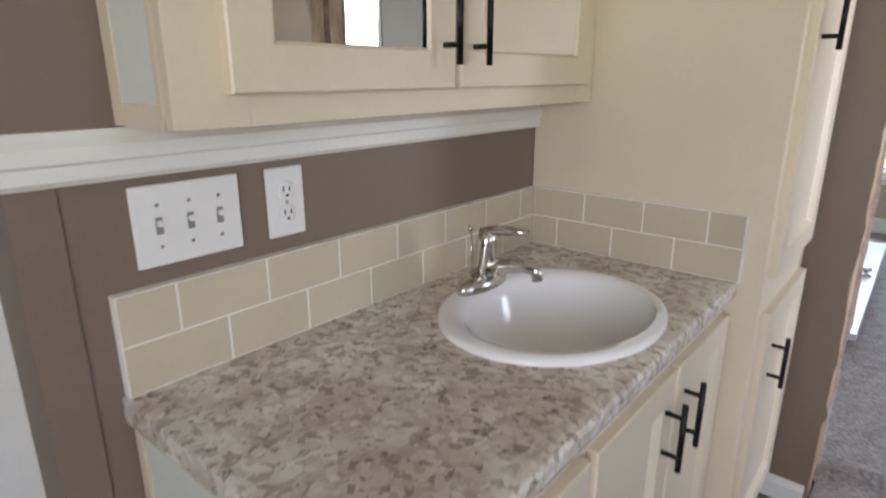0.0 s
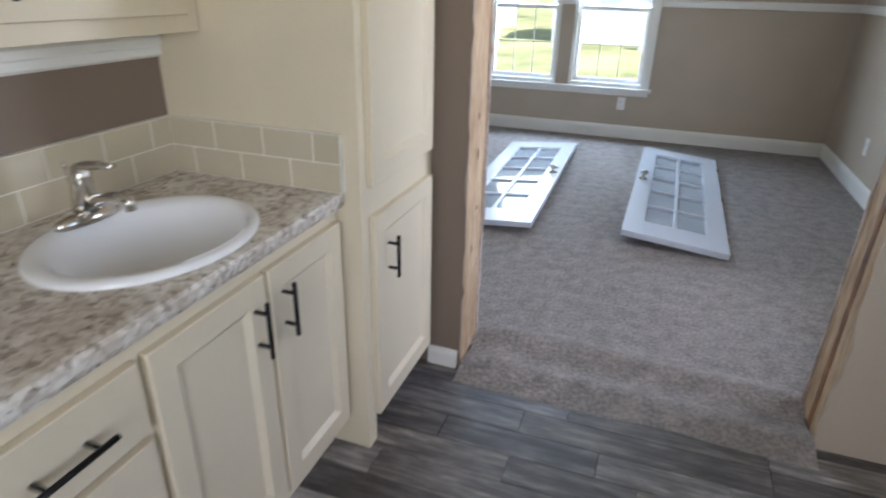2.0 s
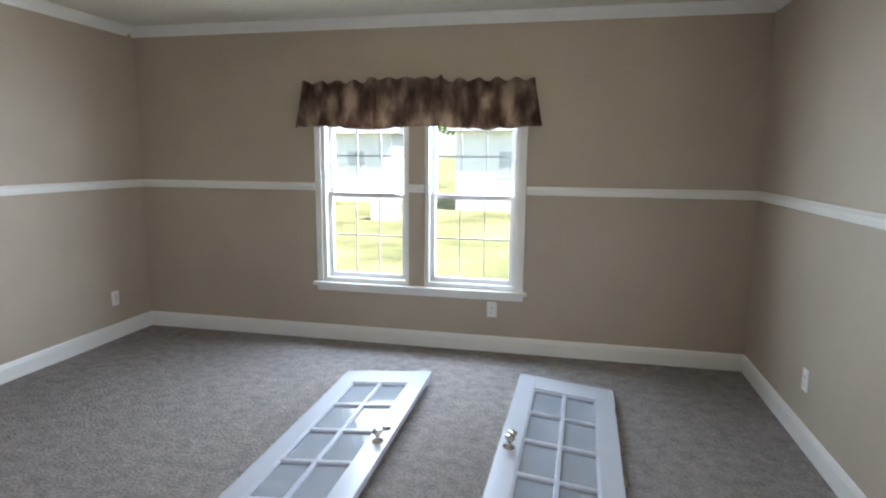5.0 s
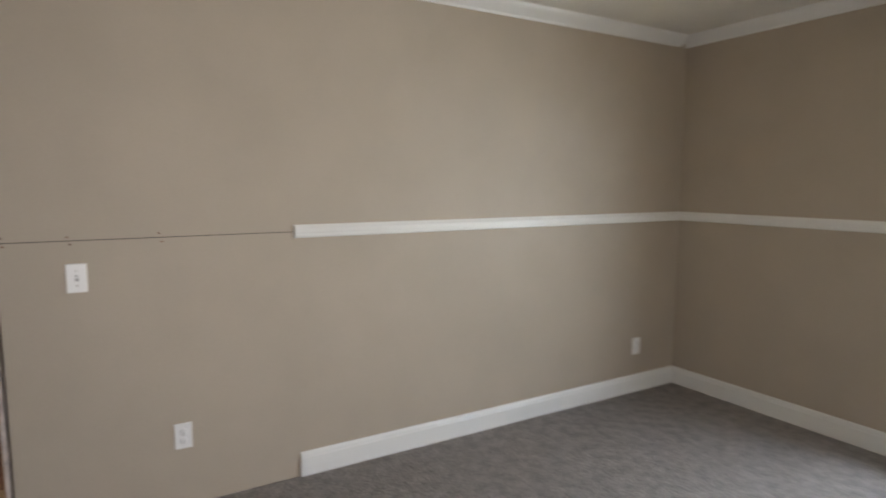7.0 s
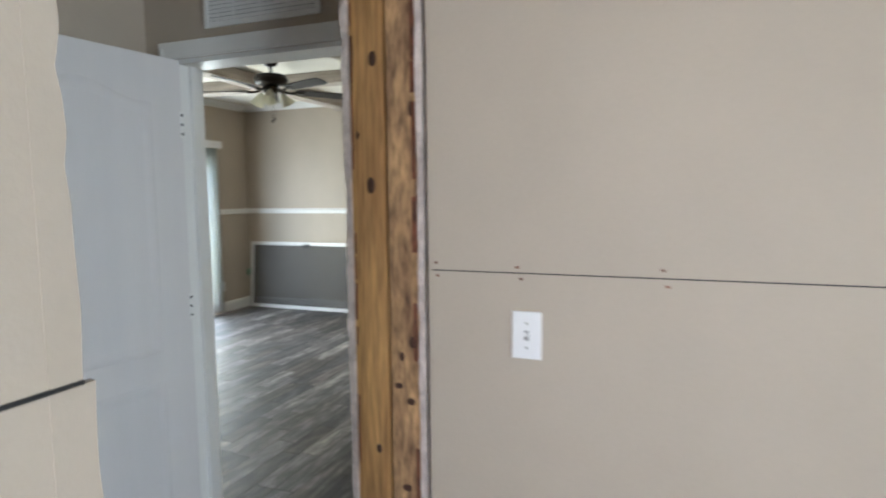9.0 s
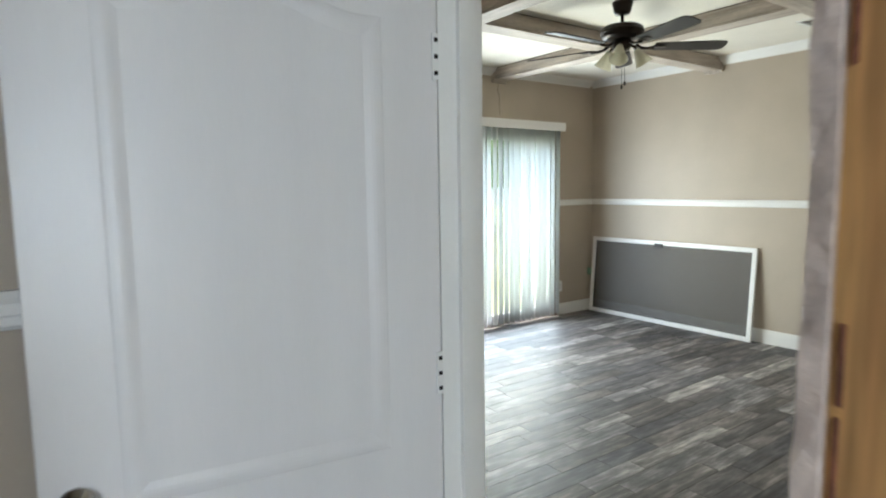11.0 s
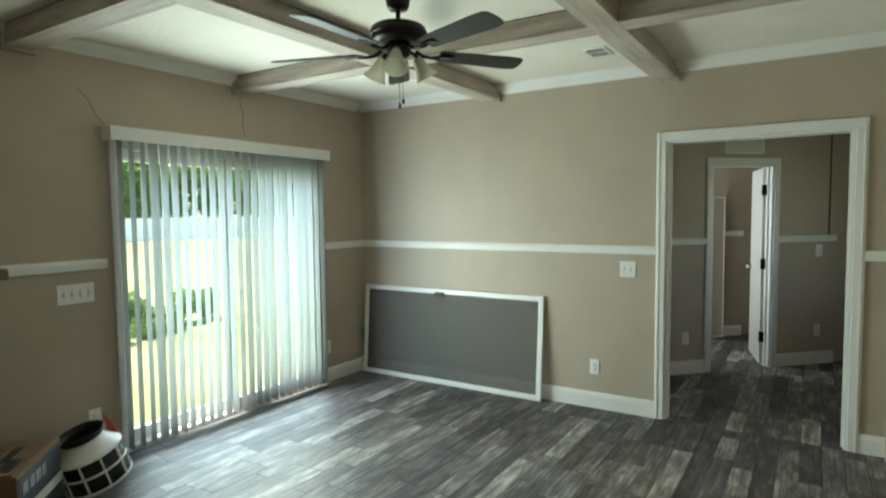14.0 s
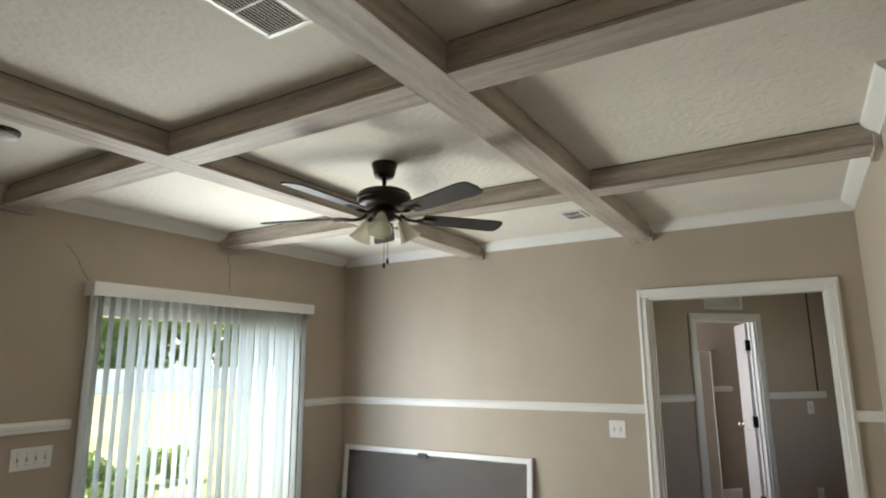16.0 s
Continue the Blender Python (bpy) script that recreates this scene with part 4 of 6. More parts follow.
def countertop():
    c = thing("countertop", (VX, 0.361, 0.797), "mottled beige stone-look laminate countertop", "countertop")
    w, dpt, t = 1.077, 0.5345, 0.040
    cx, cy, ax, ay = -0.263 - VX, 1.03 - 0.361, 0.186, 0.222
    x0, x1, y0, y1 = 0.001, dpt - 0.012, 0.0, w
    bm = bmesh.new()
    turns = sorted([2 * math.pi * k / 48 for k in range(48)] + [math.atan2(y - cy, x - cx) % (2 * math.pi) for x in (x0, x1) for y in (y0, y1)])
    hole, ring = [], []
    for a in turns:
        dx, dy = math.cos(a), math.sin(a)
        sx = ((x1 if dx > 0 else x0) - cx) / dx if abs(dx) > 1e-6 else 1e9
        sy = ((y1 if dy > 0 else y0) - cy) / dy if abs(dy) > 1e-6 else 1e9
        hole.append(bm.verts.new((cx + ax * dx, cy + ay * dy, t)))
        ring.append(bm.verts.new((cx + min(sx, sy) * dx, cy + min(sx, sy) * dy, t)))
    for k in range(len(turns)):
        q = (k + 1) % len(turns)
        bm.faces.new((hole[k], ring[k], ring[q], hole[q]))
    r = bmesh.ops.extrude_face_region(bm, geom=bm.faces[:])
    bmesh.ops.translate(bm, verts=[v for v in r["geom"] if isinstance(v, bmesh.types.BMVert)], vec=(0, 0, -t))
    bmesh.ops.recalc_face_normals(bm, faces=bm.faces)
    part("top", bm, LAMINATE, c)
    prof = [(0.0, 0.0), (0.012, 0.002), (0.0155, 0.012), (0.0155, 0.030), (0.011, 0.038), (0.0, t)]
    bm = bmesh.new()
    ends = [[bm.verts.new((dpt - 0.012 + d, yy, z)) for d, z in prof] for yy in (0.0, w)]
    for i in range(len(prof)):
        j = (i + 1) % len(prof)
        bm.faces.new((ends[0][i], ends[0][j], ends[1][j], ends[1][i]))
    bm.faces.new(ends[0])
    bm.faces.new(list(reversed(ends[1])))
    bmesh.ops.recalc_face_normals(bm, faces=bm.faces)
    part("front_edge", bm, LAMINATE, c, "rounded laminate front edge")
    part("end_strip", boxes((0.001, dpt, -0.003, -0.0002, 0.001, t - 0.001)), LAMINATE, c)
    return c


countertop()


def sink():
    s = thing("sink_basin", (-0.278, 1.03, 0.837), "white porcelain oval drop-in sink basin", "sink")
    prof = [(1.0, 0.0), (1.0, 0.006), (0.985, 0.011), (0.95, 0.014), (0.90, 0.014), (0.855, 0.010), (0.83, 0.001), (0.80, -0.02), (0.74, -0.06), (0.62, -0.095), (0.40, -0.115), (0.14, -0.122), (0.125, -0.123), (0.0, -0.123)]
    bm = lathe(prof, 56, capped=False)
    for v in bm.verts:
        r = math.hypot(v.co.x, v.co.y)
        off = 0.035 * max(0, min(1, (0.9 - r) / 0.1)) if v.co.z < 0.0101 and r < 0.9 else 0
        v.co.x, v.co.y = v.co.x * 0.205 + off * 0.7, v.co.y * 0.245
    bm.faces.ensure_lookup_table()
    bmesh.ops.recalc_face_normals(bm, faces=bm.faces)
    for f in bm.faces:
        f.normal_flip() if f.normal.z < -0.2 and f.calc_center_median().z > -0.12 else None
    part("bowl", bm, PORCELAIN, s)
    part("drain", lathe([(0.026, -0.1215), (0.026, -0.119), (0.02, -0.1185), (0.018, -0.1205), (0, -0.1205)], 20, at=(0.02, 0, 0)), CHROME, s, "brushed metal drain")
    f = thing("faucet", (-0.446, 1.03, 0.850), "brushed nickel single-lever bathroom faucet", "faucet")
    bm = lathe([(1.0, 0.0), (1.0, 0.010), (0.93, 0.018), (0.6, 0.024), (0.0, 0.026)], 32)
    for v in bm.verts:
        v.co.x, v.co.y = v.co.x * 0.030, v.co.y * 0.078
    part("base", bm, CHROME, f)
    part("body", tube([(0, 0, 0.015), (0.002, 0, 0.05), (0.006, 0, 0.085), (0.012, 0, 0.108), (0.02, 0, 0.118)], [0.027, 0.024, 0.022, 0.020, 0.010], 18), CHROME, f)
    part("spout", tube([(0.01, 0, 0.035), (0.05, 0, 0.052), (0.10, 0, 0.063), (0.128, 0, 0.060), (0.132, 0, 0.040)], [0.018, 0.016, 0.0135, 0.0125, 0.011], 14), CHROME, f)
    bm = tube([(0.0, 0, 0.112), (0.03, 0, 0.124), (0.07, 0, 0.130), (0.105, 0, 0.132)], [0.014, 0.011, 0.009, 0.006], 10)
    for v in bm.verts:
        v.co.z = 0.112 + (v.co.z - 0.112) * 0.95
    part("lever", bm, CHROME, f)
    r = part("lift_rod", tube([(-0.025, 0, 0.02), (-0.032, 0, 0.115)], 0.0022, 8), CHROME, f)
    part("rod_knob", lathe([(0.0, 0.110), (0.005, 0.112), (0.006, 0.118), (0.004, 0.124), (0, 0.125)], 10, at=(-0.0325, 0, 0)), CHROME, r)


sink()


def upper_cabinet():
    y0, y1, fx = 0.408, 1.438, -0.43
    u = thing("mirror_cabinet", (VX, y0, 1.212), "cream wall cabinet with two mirrored doors", "cabinet")
    X = fx - VX
    w = y1 - y0
    part("body", boxes((0.001, X - 0.018, 0.006, w - 0.001, 0.0, 0.72)), CREAM, u)
    part("side_panel", boxes((0.03, X - 0.03, 0.0, 0.0055, 0.03, 0.70)), VENEER_PALE, u)
    part("side_frame", boxes((0.001, 0.0295, -0.002, 0.0055, 0.0, 0.72), (X - 0.0295, X - 0.0185, -0.002, 0.0055, 0.0, 0.72), (0.03, X - 0.03, -0.002, 0.0055, 0.0, 0.0295), bevel=0.001), CREAM, u)
    part("face_frame", boxes((X - 0.0178, X, 0.0, 0.1, 0.0, 0.72), (X - 0.0178, X, w - 0.08, w - 0.001, 0.0, 0.72), (X - 0.0178, X, 0.1, w - 0.08, 0.0, 0.06), (X - 0.0178, X, 0.1, w - 0.08, 0.66, 0.72), bevel=0.0015), CREAM, u)
    part("soffit", boxes((X - 0.018, X - 0.001, 0.1, w - 0.08, 0.0605, 0.6595)), CREAM, u)
    for a, b, hy in ((0.475, 0.894, 0.864), (0.906, 1.385, 0.945)):
        a, b, hy = a - y0, b - y0, hy - y0
        s = 0.068
        d = part("door", framed(a, b, 0.040, 0.69, s, 0.062, 0.06, [(0.0, X), (0.0, X + 0.0165), (0.035, X + 0.019), (0.93, X + 0.019), (1.0, X + 0.012)]), CREAM, u)
        part("mirror", boxes((X + 0.0122, X + 0.0142, a + s + 0.001, b - s - 0.001, 0.103, 0.629)), MIRROR, d, "mirror panel")
        bar_pull(Matrix.Translation((X + 0.019, hy, 0.155)), 0.155, d)


upper_cabinet()


def tall_cabinet():
    t = thing("linen_cabinet", (VX, 1.442, 0), "tall cream linen cabinet with two panel doors", "cabinet")
    X = 0.0 - VX
    w = MS - 0.002 - 1.442
    part("body", boxes((0.002, X - 0.02, 0.004, w - 0.003, 0.10, 2.40)), CREAM, t)
    part("side_panel", boxes((0.002, X - 0.001, 0.0, 0.0038, 0.0, 2.40)), CREAM, t)
    part("face_frame", boxes((X - 0.0195, X, 0.004, 0.05, 0.0, 2.40), (X - 0.0195, X, w - 0.04, w - 0.003, 0.10, 2.40), (X - 0.0195, X, 0.05, w - 0.04, 0.10, 0.14), (X - 0.0195, X, 0.05, w - 0.04, 0.755, 0.85), (X - 0.0195, X, 0.05, w - 0.04, 2.3, 2.40), bevel=0.001), CREAM, t)
    part("toe_kick", boxes((0.05, X - 0.07, 0.004, w - 0.003, 0.0, 0.0995)), CREAM, t)
    d = shaker("lower_door", X, 0.043, w - 0.035, 0.105, 0.762, t, CREAM, 0.06)
    bar_pull(Matrix.Translation((X + 0.019, 0.12, 0.62)), 0.128, d)
    d = shaker("upper_door", X, 0.038, w - 0.035, 0.845, 2.32, t, CREAM, 0.06)
    bar_pull(Matrix.Translation((X + 0.019, 0.075, 1.385)), 0.128, d)


tall_cabinet()


def backsplash(name, m, length, upper, lower, label):
    """Two courses of tiles along local x, facing -y; joints given along the length."""
    b = thing(name, m, label, "backsplash")
    b["kind"] = "structure"
    part("grout", boxes((0.0, length, -0.0165, 0.0, 0.0, 0.151)), GROUT, b)
    for z0, z1, cuts in ((0.0775, 0.149, upper), (0.002, 0.0745, lower)):
        xs = [0.0] + cuts + [length]
        for a, c in zip(xs, xs[1:]):
            part("tile", boxes((a + 0.0022, c - 0.0022, -0.0176, -0.0166, z0, z1), bevel=0.0004), TILE, b)
    return b


backsplash("backsplash_back", pose(VX, 0.364, 0.8375, 0, 0, 90), 1.077, [0.085, 0.236, 0.388, 0.54, 0.692, 0.844, 0.996], [0.160, 0.312, 0.464, 0.616, 0.768, 0.92], "cream ceramic subway tile backsplash behind the sink")
backsplash("backsplash_side", pose(VX + 0.019, 1.442, 0.8375, 0, 0, 0), 0.522, [0.145, 0.297, 0.445], [0.072, 0.223, 0.375], "cream ceramic subway tile backsplash beside the sink")


# ---------------------------------------------------------------- white panel door in the nook


def moulded_door(m, w, h, label, knob_side=1):
    """A moulded two-panel door, hinge at local x=0, thickness along y from 0 to 0.035; raised lines on both faces."""
    d = thing("interior_door", m, label, "door")
    part("slab", boxes((0, w, 0, 0.035, 0.012, h), bevel=0.002), DOOR_WHITE, d)

    def outline(x0, x1, z0, z1, arch, face):
        pts = [(x0, z0), (x0, z1)]
        if arch:
            for k in range(1, 24):
                u = k / 24
                pts.append((x0 + (x1 - x0) * u, z1 + arch * (0.5 - 0.5 * math.cos(2 * math.pi * min(1, max(0, (u - 0.08) / 0.84))))))
        pts += [(x1, z1), (x1, z0)]
        bm = bmesh.new()
        cx, cz = (x0 + x1) / 2, (z0 + z1) / 2
        prof = [(0.0, 0.0), (0.006, 0.0022), (0.013, 0.0036), (0.020, 0.0040), (0.027, 0.0032), (0.034, 0.0016), (0.042, 0.0)]
        rings = []
        n = len(pts)
        for off, hh in prof:
            ring = []
            for i, (x, z) in enumerate(pts):
                p, q = Vector(pts[i - 1]), Vector(pts[(i + 1) % n])
                e1, e2 = (Vector((x, z)) - p).normalized(), (q - Vector((x, z))).normalized()
                n1, n2 = Vector((e1.y, -e1.x)), Vector((e2.y, -e2.x))
                nn = (n1 + n2)
                nn = nn / max(0.3, nn.length_squared / 2)
                ring.append(bm.verts.new((x + nn.x * off, face[0] + face[1] * (hh - 0.0004), z + nn.y * off)))
            rings.append(ring)
        for a, b in zip(rings, rings[1:]):
            for i in range(n):
                bm.faces.new((a[i], a[(i + 1) % n], b[(i + 1) % n], b[i]))
        bmesh.ops.recalc_face_normals(bm, faces=bm.faces)
        if sum((f.normal.y * face[1]) for f in bm.faces) < 0:
            bmesh.ops.reverse_faces(bm, faces=bm.faces)
        return bm
    for face in ((0.0, -1), (0.035, 1)):
        part("upper_panel", outline(0.115, w - 0.115, 0.875, h - 0.155, 0.05, face), DOOR_WHITE, d)
        part("lower_panel", outline(0.115, w - 0.115, 0.22, 0.775, 0, face), DOOR_WHITE, d)
        k = part("knob", lathe([(0.027, 0.0), (0.027, 0.005), (0.012, 0.010), (0.011, 0.028), (0.022, 0.038), (0.026, 0.050), (0.022, 0.060), (0.0, 0.063)], 24, "y"), CHROME, d, "brushed nickel round door knob")
        k.data.transform(Matrix.Translation((w - 0.050, face[0], 0.905)) @ Matrix.Diagonal((1, face[1], 1, 1)))
        for p in k.data.polygons:
            p.use_smooth = True
    for z in (0.22, 1.015, 1.655):
        part("hinge", boxes((-0.004, 0.012, 0.0355, 0.039, z - 0.045, z + 0.045), bevel=0.001), PAINT_WHITE, d)
        part("hinge_screw", boxes((0.0, 0.008, 0.0391, 0.0405, z + 0.028, z + 0.036), (0.0, 0.008, 0.0391, 0.0405, z - 0.004, z + 0.004), (0.0, 0.008, 0.0391, 0.0405, z - 0.036, z - 0.028)), BLACK_METAL, d)
    return d


# leaf folded back nearly against the nook's south wall
moulded_door(pose(-2.842, 1.118, 0, 0, 0, -8.0), 0.708, 1.875, "white moulded two-panel door standing open")


def wall_vent(name, m, w, h, label, bars=5, slats=14, mat=None):
    v = thing(name, m, label, "air vent")
    mat = mat or PAINT_WHITE
    part("backing", boxes((0.012, w - 0.012, -0.002, -0.0002, 0.012, h - 0.012)), DARK, v)
    part("frame", boxes((0, 0.018, -0.010, 0, 0, h), (w - 0.018, w, -0.010, 0, 0, h), (0.018, w - 0.018, -0.010, 0, 0, 0.018), (0.018, w - 0.018, -0.010, 0, h - 0.018, h), bevel=0.002), mat, v)
    s = (h - 0.036) / slats
    for k in range(slats):
        z = 0.018 + s * (k + 0.5)
        bm = boxes((0.018, w - 0.018, -0.0085, -0.0065, z - s * 0.42, z + s * 0.42))
        bmesh.ops.rotate(bm, verts=bm.verts, cent=(w / 2, -0.0075, z), matrix=Matrix.Rotation(radians(28), 3, "X"))
        part("slat", bm, mat, v)
    for k in range(bars):
        x = 0.018 + (w - 0.036) * (k + 1) / (bars + 1)
        part("bar", boxes((x - 0.003, x + 0.003, -0.0095, -0.0035, 0.018, h - 0.018)), mat, v)
    return v


wall_vent("air_vent", pose(HX, 1.255, 1.975, 0, 0, 90), 0.46, 0.25, "white louvred air return above the nook's doorway", 3, 16)
wall_vent("air_vent", DIAG @ pose(0.105, 0, 2.01), 0.42, 0.2, "white air return above the far hall's doorway", 3, 12)
wall_vent("ceiling_vent", pose(-3.84, 0.12, HD, 90, 0, 180), 0.30, 0.18, "white louvred ceiling vent with a lever", 1, 12)
wall_vent("ceiling_vent", pose(-6.66, 0.11, HD, 90, 0, 180), 0.22, 0.15, "small white ceiling vent", 1, 8)


# ---------------------------------------------------------------- french doors on the carpet


def french_door(m, label, knob_x):
    """Local x across (centred), y along, z up from the underside."""
    w, l, t = 0.575, 2.03, 0.035
    d = thing("french_door", m, label, "door", "removed french doors")
    hw, st, r0, r1 = w / 2, 0.105, 0.215, 0.20
    part("stile", boxes((-hw, -hw + st, 0, l, 0, t), bevel=0.002), FRENCH, d)
    part("stile", boxes((hw - st, hw, 0, l, 0, t), bevel=0.002), FRENCH, d)
    part("bottom_rail", boxes((-hw + st, hw - st, 0, r0, 0, t), bevel=0.001), FRENCH, d)
    part("top_rail", boxes((-hw + st, hw - st, l - r1, l, 0, t), bevel=0.001), FRENCH, d)
    g0, g1 = r0, l - r1
    rows = 5
    for k in range(1, rows):
        y = g0 + (g1 - g0) * k / rows
        part("muntin", boxes((-hw + st, hw - st, y - 0.011, y + 0.011, 0.006, t - 0.004), bevel=0.003), FRENCH, d)
    part("muntin", boxes((-0.011, 0.011, g0, g1, 0.0065, t - 0.0035), bevel=0.003), FRENCH, d)
    for k in range(rows):
        a, b = g0 + (g1 - g0) * k / rows, g0 + (g1 - g0) * (k + 1) / rows
        for x0, x1 in ((-hw + st, 0), (0, hw - st)):
            gp = part("pane", boxes((x0 + 0.001, x1 - 0.001, a + 0.001, b - 0.001, 0.015, 0.019)), DOOR_GLASS, d)
            gp.visible_shadow = False
            part("bead", boxes((x0, x0 + 0.01, a, b, 0.0195, t - 0.006), (x1 - 0.01, x1, a, b, 0.0195, t - 0.006), (x0 + 0.01, x1 - 0.01, a, a + 0.014, 0.0195, t - 0.006), (x0 + 0.01, x1 - 0.01, b - 0.014, b, 0.0195, t - 0.006), bevel=0.002), FRENCH, d)
    kx = knob_x * (hw - 0.05)
    part("knob", lathe([(0.030, t), (0.030, t + 0.006), (0.011, t + 0.012), (0.010, t + 0.03), (0.021, t + 0.038), (0.026, t + 0.05), (0.02, t + 0.06), (0, t + 0.063)], 20, at=(kx, 1.06, 0)), CHROME, d, "brushed nickel door knob")
    part("knob", lathe([(0.0, -0.06), (0.02, -0.058), (0.024, -0.048), (0.02, -0.037), (0.010, -0.03), (0.010, -0.01), (0.028, -0.005), (0.028, 0.0)], 20, at=(kx, 1.06, 0)), CHROME, d, "brushed nickel door knob")
    part("deadbolt", lathe([(0.024, t), (0.023, t + 0.008), (0.016, t + 0.013), (0, t + 0.014)], 18, at=(kx, 1.20, 0)), CHROME, d, "brushed nickel deadbolt rose")
    hx = -knob_x * hw
    for y in (0.25, 1.02, 1.78):
        part("hinge", boxes((min(hx, hx - knob_x * 0.022), max(hx, hx - knob_x * 0.022), y - 0.045, y + 0.045, 0.012, 0.016), bevel=0.001), CHROME, d)
    return d


FRENCH = material("white painted door", (0.53, 0.555, 0.62), 0.3, spread=0.02, grain_spread=0.012, bump=0.03)
french_door(pose(-0.184, 3.322, 0.027, 0, -4.5, 0.7), "white ten-pane french door lying flat on carpet", 1)
french_door(pose(0.882, 3.385, 0.036, 0, 5.5, -1.0), "white ten-pane french door resting on its knob", -1)

# ---------------------------------------------------------------- dining room: beams


def beam(name, x0, x1, y0, y1):
    b = thing(name, ((x0 + x1) / 2, (y0 + y1) / 2, HD), "whitewashed wood box beam under the ceiling", "ceiling beam", "ceiling beams")
    o = (-(x0 + x1) / 2, -(y0 + y1) / 2, -HD)
    along_y = (y1 - y0) > (x1 - x0)
    wood = BEAM_Y if along_y else BEAM_X
    t = 0.018
    if along_y:
        sides = ((x0, x0 + t, y0, y1), (x1 - t, x1, y0, y1))
        core = (x0 + 0.005, x1 - 0.005, y0 + 0.004, y1 - 0.004)
    else:
        sides = ((x0, x1, y0, y0 + t), (x0, x1, y1 - t, y1))
        core = (x0 + 0.004, x1 - 0.004, y0 + 0.005, y1 - 0.005)
    for nm, d, mat in [("core", (*core, 2.4235, HD), DARK), ("bottom_board", (x0, x1, y0, y1, 2.41, 2.423), wood)] + [("side_board", (*q, 2.4255, 2.5145), wood) for q in sides]:
        bm = boxes(d, bevel=0 if nm == "core" else 0.002)
        bmesh.ops.translate(bm, verts=bm.verts, vec=o)
        part(nm, bm, mat, b)
    return b


def beam_block(x0, x1, y0, y1):
    b = thing("beam_block", ((x0 + x1) / 2, (y0 + y1) / 2, 2.39), "whitewashed wood end block under a beam", "beam block")
    o = (-(x0 + x1) / 2, -(y0 + y1) / 2, -2.39)
    bm = boxes((x0, x1, y0, y1, 2.388, 2.548), bevel=0.002)
    bmesh.ops.translate(bm, verts=bm.verts, vec=o)
    part("block", bm, BEAM_X, b)


BEAM_X = material("whitewashed beam grain across", (0.54, 0.475, 0.41), 0.6, spread=0.16, scale=2.2, grain=22, grain_spread=0.17, bump=0.3, bump_scale=30, stretch=(1, 12, 12), tone=(0.33, 0.28, 0.235))
BEAM_Y = material("whitewashed beam grain along", (0.54, 0.475, 0.41), 0.6, spread=0.16, scale=2.2, grain=22, grain_spread=0.17, bump=0.3, bump_scale=30, stretch=(12, 1, 12), tone=(0.33, 0.28, 0.235))
BEAMS_X = ((-0.95, -0.80), (0.41, 0.56))
BEAMS_Y = ((-4.585, -4.44), (-6.05, -5.90))
for y0, y1 in BEAMS_X:
    beam("ceiling_beam", DW + 0.03, DE, y0, y1)
    beam_block(DW + 0.0005, DW + 0.0295, y0 - 0.012, y1 + 0.012)
ycuts = [DS + 0.03, -0.9505, -0.7995, 0.4095, 0.5605, None]
for x0, x1 in BEAMS_Y:
    end = DN - 0.03 if x1 < -5.3 else 2.2
    for a, b in ((ycuts[0], ycuts[1]), (ycuts[2], ycuts[3]), (ycuts[4], end)):
        beam("ceiling_beam", x0, x1, a, b)
    beam_block(x0 - 0.012, x1 + 0.012, DS + 0.0005, DS + 0.0295)
    if x1 < -5.3:
        beam_block(x0 - 0.012, x1 + 0.012, DN - 0.0295, DN - 0.0005)


# ---------------------------------------------------------------- ceiling fan


